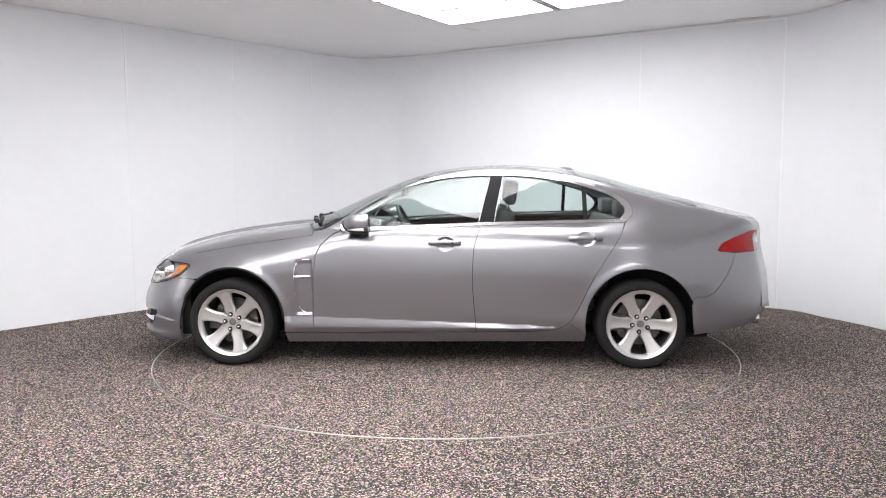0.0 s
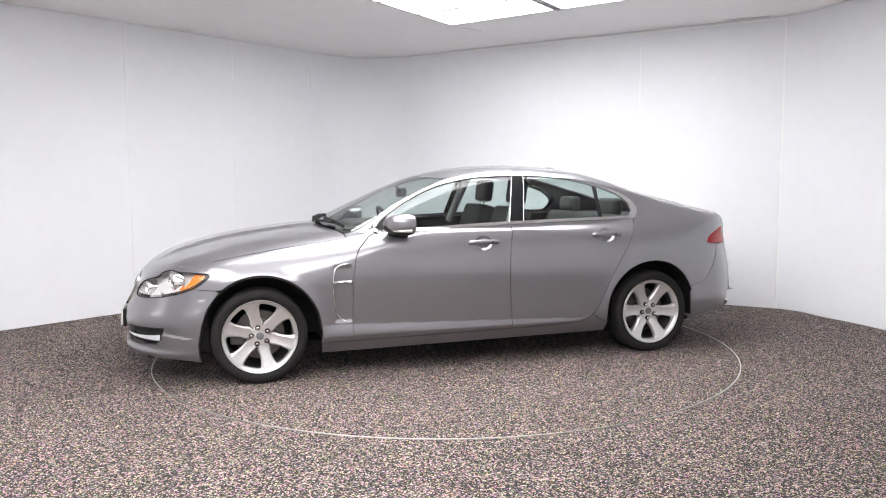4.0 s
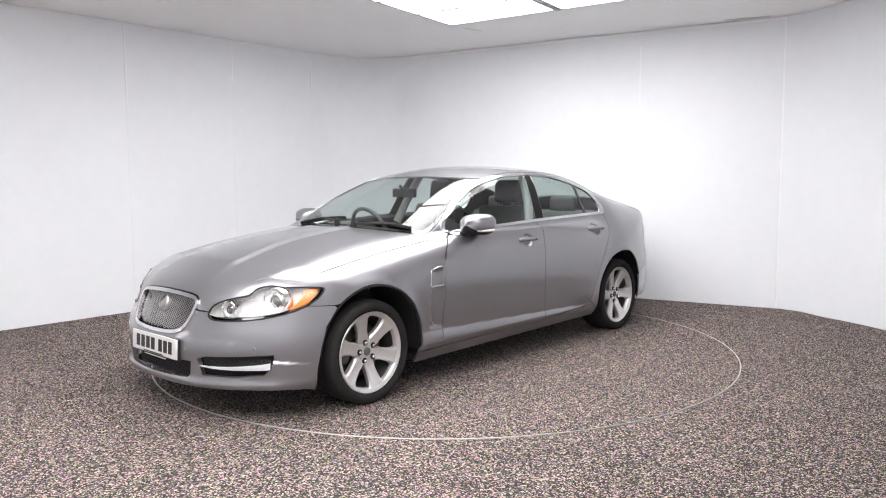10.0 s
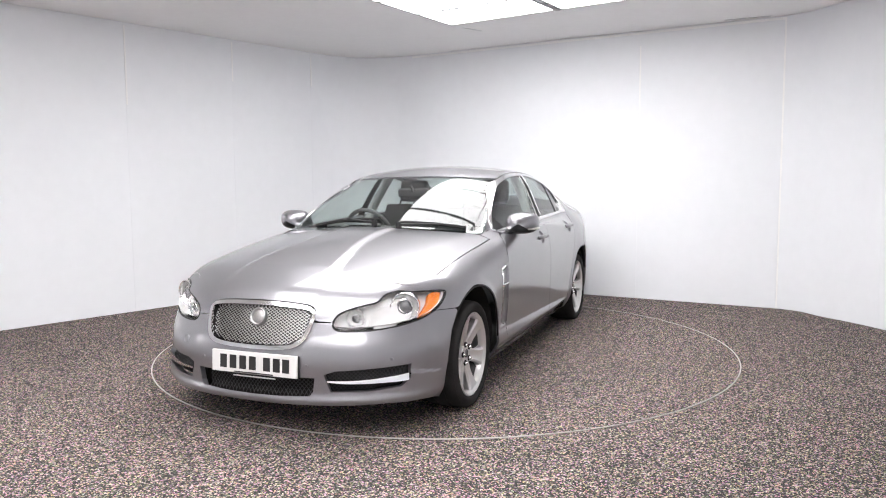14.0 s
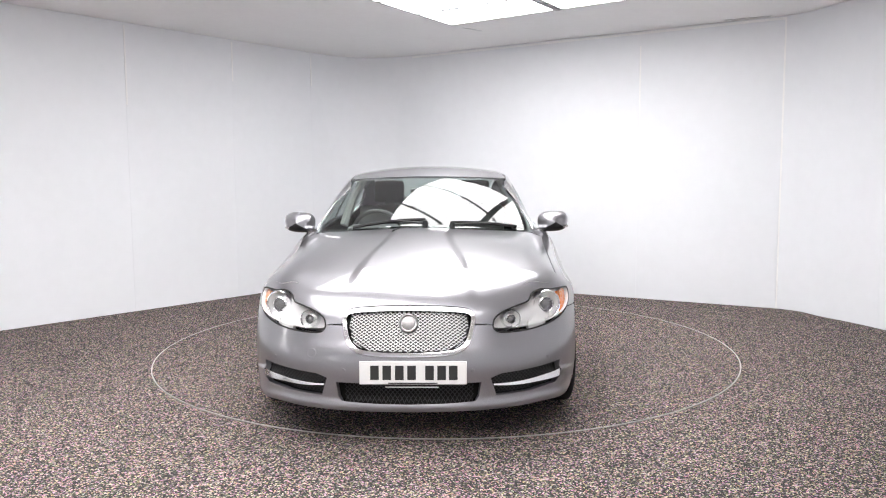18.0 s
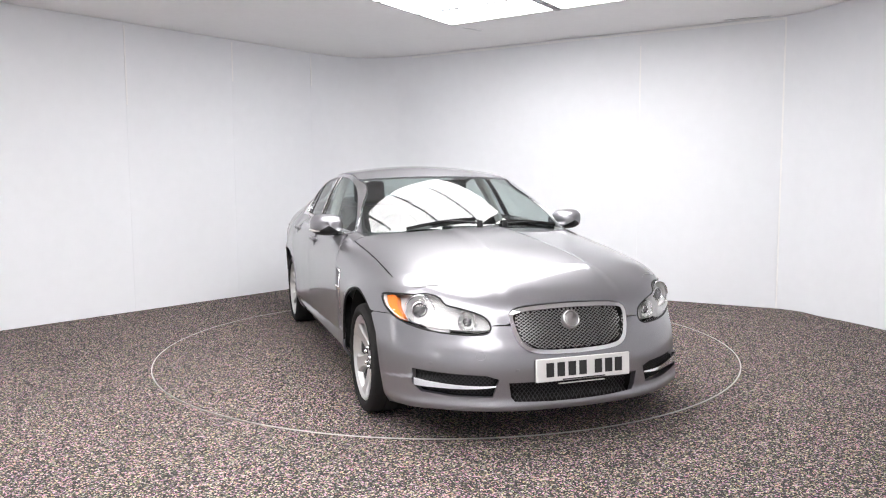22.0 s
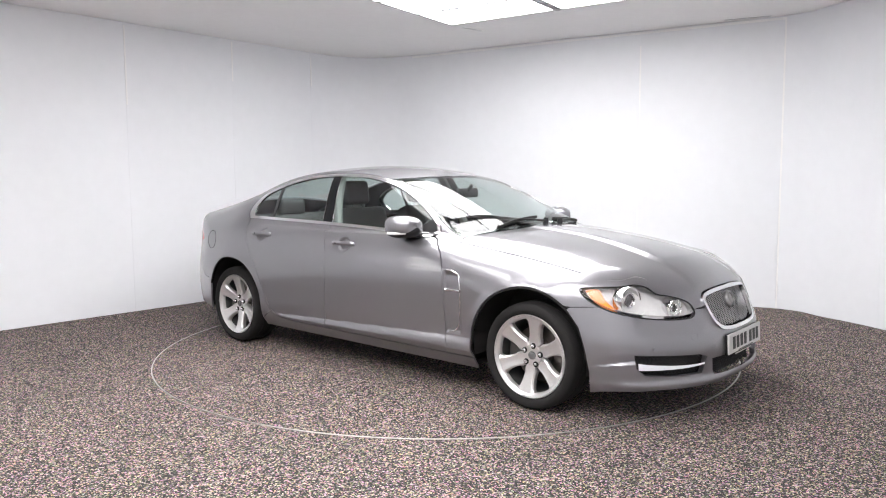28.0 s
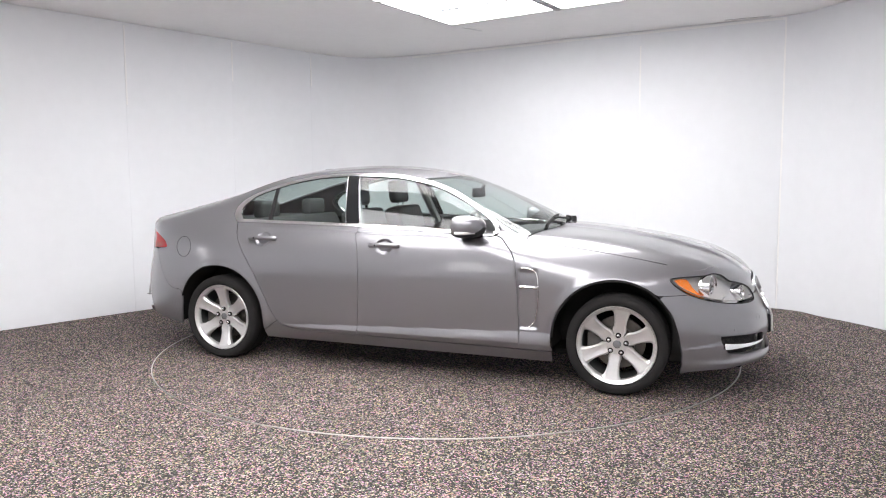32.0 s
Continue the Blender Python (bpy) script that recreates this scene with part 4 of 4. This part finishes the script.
        put("lens_cover", f(cover), LENS, "clear lens cover", parent=bowl).visible_shadow = False
        amber = smooth_path([(63.5, .722), (67.8, .720), (67.6, .706), (65.0, .660), (59.9, .612), (57.4, .607), (58.5, .630), (61.4, .672)], 4, True)
        put("indicator", f(cut(amber, from_front, 0.006, gap=0, inset=.016, lip=0.03, scale=FS)), AMBER, "amber indicator", parent=bowl)

        def lamp(ang, z, r, depth, lensr):
            q = on_body([(ang, z)], from_front)[0]
            n = Vector((1.0, 0.30, 0.02)).normalized()
            m = Matrix.Translation(Vector(q) - Vector((1, .35, 0)).normalized() * depth) @ n.to_track_quat("X", "Z").to_matrix().to_4x4()
            ring_s = moved(lathe([(r, -.045), (r, .010), (r * .96, .016), (r * .91, .012), (r * .89, -.004)], 40, "x"), m)
            refl = moved(lathe([(r * .89, .002), (r * .80, -.016), (lensr * 1.60, -.026), (lensr * 1.45, -.028)], 40, "x"), m)
            collar = moved(lathe([(lensr * 1.45, -.030), (lensr * 1.42, .004), (lensr * 1.25, .008), (lensr * 1.10, .003), (lensr * 1.04, -.008)], 36, "x"), m)
            dome = moved(lathe([(0, .010), (lensr * .5, .007), (lensr * .85, -.001), (lensr * 1.05, -.009)], 28, "x"), m)
            put("lamp_ring", f(ring_s), CHROME, "chrome ring", parent=bowl)
            put("reflector", f(refl), LAMPSILVER, "bright reflector", parent=bowl)
            put("lens_collar", f(collar), CHROME, "bright collar round the projector", parent=bowl)
            put("projector", f(dome), LAMPGLASS, "grey projector glass", parent=bowl)

        lamp(52.0, .666, .078, .034, .030)
        lamp(35.8, .619, .050, .030, .018)
        shield = smooth_path([(41.5, .570), (49, .583), (47.4, .612), (43.5, .612)], 3, True)
        put("shield", f(cut(shield, from_front, 0.007, gap=0, inset=.010, lip=.02, scale=FS)), LAMPGREY, "silver shield below the lamps", parent=bowl)
    wv = on_body([(-31 + 1.45 * math.cos(a), .468 + .021 * math.sin(a)) for a in np.linspace(0, 2 * math.pi, 28, endpoint=False)], from_front, 0.0003)
    put("tow_cover", tube(wv, .0011, 5, True), PAINT, "round towing-eye cover seam", parent=bumper)
    for a, z in ((20, .395), (-20, .395), (46, .42), (-46, .42)):
        q = on_body([(a, z)], from_front, -.002)[0]
        put("parking_sensor", moved(lathe([(0, .004), (.008, .004), (.0095, .001)], 14, "x"), Matrix.Translation(q) @ Matrix.Rotation(radians(a * .6), 4, "Z")), PAINT, "small round parking sensor", parent=bumper)

    # wipers and scuttle
    put("scuttle", cut([(-.45, .66), (-.38, .40), (-.36, 0), (-.38, -.40), (-.45, -.66), (-.60, -.70), (-.50, 0), (-.60, .70)], from_top, 0.014, gap=0, inset=.022, lip=0), TRIM, "black scuttle under the bonnet edge")
    def wiper(p0, p1, b0, b1):
        arm = on_body(smooth_path([p0, ((p0[0] + p1[0]) / 2, (p0[1] + p1[1]) / 2), p1], 6), from_top, 0.022)
        w = put("wiper", tube(arm, [.013, .013, .012, .012, .012, .011, .011, .011, .010, .010, .010, .009, .009], 8, False, .7), TRIM, "black windscreen wiper")
        bl = on_body(smooth_path([b0, ((b0[0] * .5 + b1[0] * .5), (b0[1] + b1[1]) / 2), b1], 8), from_top, 0.010)
        put("blade", tube(bl, .009, 6, False, 1.3), RUBBER, "black rubber blade", parent=w)
        cap = on_body([p0], from_top, 0.02)[0]
        put("pivot_cap", moved(lathe([(0, .022), (.016, .020), (.020, .0), (.020, -.02)], 16, "z"), Matrix.Translation(cap)), TRIM, parent=w)
    wiper((-.480, .02), (-.545, -.22), (-.535, -.47), (-.560, .02))
    wiper((-.480, .20), (-.555, .46), (-.530, .19), (-.600, .635))

    # door mirrors
    for sgn in (1, -1):
        f = (lambda s: s) if sgn > 0 else flip
        prof = [(.0, .004), (.006, .030), (.018, .050), (.038, .066), (.066, .077), (.098, .081), (.125, .079), (.136, .074)]
        vs, fs_up, fs_low = [], [], []
        m, n = len(prof), 32
        for d, r in prof:
            for k in range(n):
                a = 2 * math.pi * (k + .5) / n
                cy, cz = math.cos(a), math.sin(a)
                ey = abs(cy) ** .72 * (1 if cy > 0 else -1)
                ez = abs(cz) ** .72 * (1 if cz > 0 else -1)
                vs.append((-.818 - d * 1.36 - .020 * max(0, ey), .922 + ey * r * 1.36, 1.024 + ez * r * .92 + .004 * ey))
        for j in range(m - 1):
            for k in range(n):
                q = (j * n + k, (j + 1) * n + k, (j + 1) * n + (k + 1) % n, j * n + (k + 1) % n)
                (fs_low if math.sin(2 * math.pi * (k + 1) / n) < -.62 else fs_up).append(q)
        fs_up.append(tuple(range(n)))
        upper, lower = (vs, fs_up), (vs, fs_low)
        mir = put("door_mirror", f(upper), PAINT, "door mirror with a body-coloured cap and black base")
        put("mirror_base", f(lower), TRIM, "black lower housing", parent=mir)
        stalk = tube(smooth_path([(-.86, .73, .965), (-.885, .82, .962), (-.89, .90, .972)], 5), [.030] * 4 + [.026] * 4 + [.024] * 3, 10, False, .55)
        put("mirror_stalk", f(stalk), TRIM, "black stalk", parent=mir)
        strip = tube(smooth_path([(-.878, .979, .990), (-.912, 1.005, .989), (-.950, 1.021, .988), (-.992, 1.028, .988)], 4), .0115, 8, False, .9)
        put("repeater", f(strip), LAMPCLEAR, "clear repeater lens", parent=mir)
        gl = [(-.998, .922 + .096 * abs(math.cos(a)) ** .72 * np.sign(math.cos(a)), 1.022 + .060 * abs(math.sin(a)) ** .72 * np.sign(math.sin(a))) for a in np.linspace(0, 2 * math.pi, 24, endpoint=False)]
        gb = [(x + .02, y, z) for x, y, z in gl]
        put("mirror_glass", f((gl + gb, [tuple(range(23, -1, -1))] + [(k, (k + 1) % 24, 24 + (k + 1) % 24, 24 + k) for k in range(24)])), MIRROR, "mirror glass", parent=mir)
        tri = [(-.785, .978), (-.86, 1.075), (-.985, .990)]
        put("mirror_sail", f(cut(tri, from_side, 0.008, gap=.003, inset=-.002, lip=0.004)), TRIM, "black mirror sail panel", parent=mir)

    # fuel flap on the right rear quarter, roof fin, door seams stay as gaps
    cc = [(-3.225 + .074 * math.cos(a), .836 + .074 * math.sin(a)) for a in np.linspace(0, 2 * math.pi, 40, endpoint=False)]
    put("fuel_flap", flip(tube(on_body(cc, from_side, 0.0003), .0018, 5, True)), LINER, "round fuel flap seam")
    fin = [(-2.38, 0, 1.398), (-2.45, .0, 1.403), (-2.50, 0, 1.399), (-2.54, 0, 1.383)]
    put("roof_aerial", (tube(fin, [.012, .022, .02, .012], 8)), PAINT, "small roof aerial fin")

    put("boot_liner", cut([(-60, .38), (60, .38), (70, .60), (62, .86), (45, .93), (-45, .93), (-62, .86), (-70, .60)], from_rear, 0.03, gap=0, inset=.06, lip=0, scale=RS), LINER, "dark lining of the boot")
    # dark shell behind the gaps, wheel housings and underside
    shell_line = [(-.39, .20), (-.39, .33)] + circle_arc(-.008, .330, .392, 180, 40)[::1] + [(.30, .60), (.25, .70), (-.45, .86), (-.80, .945), (-1.79, .985), (-2.80, 1.0), (-3.30, .92), (-3.42, .80), (-3.30, .55)] + circle_arc(-2.898, .330, .392, 140, 0) + [(-2.52, .205)]
    both("inner_shell", cut(shell_line, from_side, 0.03, gap=0, inset=.018, lip=0), LINER, "dark inner shell")
    put("engine_tray", cut([(-.40, .70), (.25, .68), (.62, .42), (.70, 0), (.62, -.42), (.25, -.68), (-.40, -.70)], from_top, 0.03, gap=0, inset=.03, lip=0), LINER, "dark structure under the bonnet")
    put("crash_bar", cut([(-68, .22), (68, .22), (68, .60), (26, .58), (20, .46), (-20, .46), (-26, .58), (-68, .60)], from_front, 0.03, gap=0, inset=.11, lip=0, scale=FS), LINER, "dark structure behind the bumper")
    put("floor_pan", join(block(-3.45, .72, -.60, .60, .165, .20, .01), block(-2.44, -.44, -.80, .80, .17, .21, .01)), LINER, "dark underside")
    for x0 in (-.008, -2.898):
        prof = circle_arc(x0, .330, .396, -10, 190, 28)
        vs = [(x, .60, z) for x, z in prof] + [(x, .885, z) for x, z in prof]
        n = len(prof)
        fs = [(k, k + 1, n + k + 1, n + k) for k in range(n - 1)] + [tuple(range(n))]
        both("wheel_housing", (vs, fs), LINER, "dark wheel arch liner")
        lipc = on_body(circle_arc(x0, .330, .3805, 3, 178, 40), from_side, -.006)
        both("arch_edge", tube(lipc, .006, 6), LINER, "dark arch edge")

    # cabin
    put("headliner", cut([(-1.42, .50), (-2.40, .48), (-2.46, 0), (-2.40, -.48), (-1.42, -.50), (-1.34, 0)], from_top, 0.03, gap=0, inset=.03, lip=0), HEADLINER, "grey headliner")
    put("dashboard", join(block(-.98, -.48, -.70, .70, .72, .955, .05, 4), block(-1.06, -.90, -.16, .16, .45, .90, .03, 3)), CABIN, "charcoal dashboard")
    put("instrument_hood", block(-1.03, -.78, -.55, -.20, .93, 1.005, .03, 4), CABIN, "instrument hood")
    put("console", block(-2.0, -.98, -.14, .14, .22, .60, .03, 3), CABIN, "centre console")
    wheel_m = Matrix.Translation((-1.14, -.37, .93)) @ Matrix.Rotation(radians(-66), 4, "Y")
    ringp = [(.185 * math.cos(a), .185 * math.sin(a), 0) for a in np.linspace(0, 2 * math.pi, 40, endpoint=False)]
    sw = put("steering_wheel", moved(tube(ringp, .016, 8, True), wheel_m), LEATHER, "black leather steering wheel")
    spokes = [tube([(0, 0, -.02), (.17 * math.cos(a), .17 * math.sin(a), 0)], .020, 6, False, .5) for a in (radians(180), radians(90), radians(-90))]
    put("wheel_boss", moved(join(block(-.07, .07, -.08, .08, -.03, .01, .02, 3), *spokes), wheel_m), CABIN, parent=sw)
    def seat(name, x, y, width, lab):
        cush = put(name, block(x - .50, x + .02, y - width / 2, y + width / 2, .38, .58, .05, 4), LEATHER, lab)
        back = moved(block(-.07, .07, -width / 2, width / 2, 0, .64, .05, 4), Matrix.Translation((x - .50, y, .50)) @ Matrix.Rotation(radians(-19), 4, "Y"))
        put("backrest", back, LEATHER, parent=cush)
        put("headrest", moved(block(-.045, .045, -.13, .13, .0, .19, .045, 4), Matrix.Translation((x - .725, y, 1.135)) @ Matrix.Rotation(radians(-8), 4, "Y")), LEATHER, parent=cush)
        for d in (-.05, .05):
            put("headrest_post", tube([(x - .70, y + d, 1.05), (x - .725, y + d, 1.16)], .007, 6), SATIN, parent=cush)
        return cush
    seat("front_seat", -1.28, .37, .50, "charcoal leather front seat")
    seat("front_seat", -1.28, -.37, .50, "charcoal leather front seat")
    bench = put("rear_bench", block(-2.62, -2.10, -.66, .66, .36, .56, .05, 4), LEATHER, "charcoal leather rear bench")
    put("backrest", moved(block(-.07, .07, -.66, .66, 0, .60, .06, 4), Matrix.Translation((-2.60, 0, .48)) @ Matrix.Rotation(radians(-24), 4, "Y")), LEATHER, parent=bench)
    for y in (.36, -.36):
        put("headrest", block(-2.90, -2.80, y - .13, y + .13, 1.03, 1.17, .04, 4), LEATHER, parent=bench)
    put("bulkhead", block(-2.98, -2.93, -.58, .58, .30, 1.0, .01, 1), CABIN, "dark panel behind the rear bench")
    put("parcel_shelf", block(-3.42, -2.84, -.71, .71, .99, 1.02, .01, 1), CABIN, "dark parcel shelf")
    mq = on_body([(-1.14, 0)], from_top)[0]
    put("interior_mirror", join(block(-1.185, -1.155, -.125, .125, mq[2] - .115, mq[2] - .045, .015, 3), tube([(-1.165, 0, mq[2] - .07), (-1.12, 0, mq[2] - .02)], .012, 6)), TRIM, "black rear-view mirror")
    for y in (.66, -.66):
        put("pillar_trim", tube(smooth_path([(-1.80, y * 1.12, .95), (-1.87, y * 1.02, 1.15), (-1.93, y * .86, 1.36)], 5), .035, 8), HEADLINER, "grey pillar trim")

    # wheels
    def wheel_shapes():
        tyre = lathe([(.215, -.100), (.236, -.106), (.244, -.113), (.256, -.121), (.280, -.124), (.298, -.116), (.308, -.100), (.3115, -.07), (.312, -.045), (.307, -.043), (.307, -.036), (.312, -.034),
                      (.3125, 0), (.312, .034), (.307, .036), (.307, .043), (.312, .045), (.3115, .07), (.308, .100), (.303, .110), (.3015, .1105), (.298, .116), (.280, .124), (.264, .1235), (.262, .1225), (.254, .1205), (.248, .114), (.245, .106), (.225, .095)], 72)
        barrel = lathe([(.235, .112), (.242, .109), (.242, .104), (.231, .098), (.224, .085), (.218, .03), (.214, -.11)], 64)
        return tyre, barrel
    def spoke_shape():
        """One broad spoke, flared at the rim and at the hub, with a sunk middle."""
        vs, fs = [], []
        rows = [(.050, .0275), (.075, .040), (.092, .0415), (.112, .0365), (.140, .0375), (.170, .0415), (.195, .0475), (.212, .0560), (.234, .074)]
        deep = [.070, .072, .075, .079, .086, .093, .098, .102, .106]
        cols = np.linspace(-1, 1, 9)
        for (r, w), d in zip(rows, deep):
            for c in cols:
                a = c * w
                rr = math.sqrt(max(r * r - a * a * (1 if r > .2 else 0), .0001))
                sunk = .006 * (1 - c * c) * (1 - abs(r - .14) / .12 if abs(r - .14) < .12 else 0)
                roll = .012 * max(0, abs(c) - .78) / .22
                vs.append((a, d - sunk - roll, rr if r > .2 else r))
        n, m = len(rows), len(cols)
        base = len(vs)
        for v in list(vs):
            vs.append((v[0] * .96, v[1] - .030, v[2]))
        for i in range(n - 1):
            for j in range(m - 1):
                a = i * m + j
                fs.append((a, a + m, a + m + 1, a + 1))
                fs.append((base + a, base + a + 1, base + a + m + 1, base + a + m))
            for j, o in ((0, 0), (m - 1, 1)):
                a = i * m + j
                q = (a, base + a, base + a + m, a + m)
                fs.append(q if not o else tuple(reversed(q)))
        return vs, fs
    tyre, barrel = wheel_shapes()
    spoke = spoke_shape()
    spokes = [moved(spoke, Matrix.Rotation(radians(60 * k), 4, "Y")) for k in range(6)]
    rimring = lathe([(.214, .070), (.2165, .098), (.222, .104), (.232, .110), (.240, .114), (.244, .110)], 72)
    hub = lathe([(.0, .072), (.030, .072), (.060, .072), (.064, .066), (.066, .04)], 40)
    cap = lathe([(0, .079), (.018, .0785), (.024, .076), (.026, .070)], 28)
    nut = lathe([(0, .090), (.007, .089), (.0095, .085), (.0105, .07)], 10)
    for x, y, turn, sgn in ((.004, .785, 14, 1), (.004, -.785, -8, -1), (-2.907, .795, 27, 1), (-2.907, -.795, 3, -1)):
        m = Matrix.Translation(OFF + Vector((x, y, .3125))) @ (Matrix.Identity(4) if sgn > 0 else Matrix.Rotation(math.pi, 4, "Z")) @ Matrix.Rotation(radians(turn), 4, "Y")
        w = part("wheel", barrel, ALLOY_DARK, car, "six-spoke silver alloy wheel with a low-profile black tyre")
        w.matrix_basis = m
        part("tyre", tyre, TYRE, w, "black low-profile tyre")
        part("rim_edge", rimring, ALLOY, w, "silver rim edge")
        for s in spokes:
            part("spoke", s, ALLOY, w)
        part("hub", hub, ALLOY, w)
        part("centre_cap", cap, LAMPGLASS, w, "dark grey centre cap")
        for k in range(5):
            a = radians(72 * k)
            # flat dark disc on the hub, painted shade of the nut's recess
            part("nut_shade_disc", lathe([(0, .0765), (.0165, .0765), (.0175, .070)], 14), LINER, w, at=(.056 * math.sin(a), 0, .056 * math.cos(a)))
            part("wheel_nut", nut, CHROME, w, at=(.056 * math.sin(a), 0, .056 * math.cos(a)))
        part("brake_disc", lathe([(.05, -.01), (.07, .02), (.10, .02), (.102, .0), (.163, .0), (.163, -.028), (.08, -.028)], 48), DISC, w, "grey brake disc")
        part("caliper", block(-.06, .06, -.05, .03, .10, .19, .015, 2), CALIPER, w, "cast brake caliper").rotation_euler = (0, radians(90 - turn), 0)
    return car


def densify(poly, n=6):
    out = []
    for a, b in zip(poly, np.roll(poly, -1, 0)):
        out += [tuple(a + (b - a) * k / n) for k in range(n)]
    return out


def dedupe(points):
    out = []
    for p in points:
        if not out or abs(p[0] - out[-1][0]) + abs(p[1] - out[-1][1]) > 1e-5:
            out.append(p)
    return np.array(out)


CAR = build_car()


def motions():
    """The turntable and the car on it turn together, slowly and evenly, easing a little at the end."""
    rows = []
    for t in (0, 4, 8, 12, 16, 20, 24, 26, 28, 30, 32):
        a = 176.778 + 5.0983 * t - 0.9 * max(0, (t - 24) / 8) ** 2
        rows.append((t, pose(0, 0, 0, 0, 0, a)))
    walk(TURNTABLE, rows)
    walk(CAR, rows)


motions()
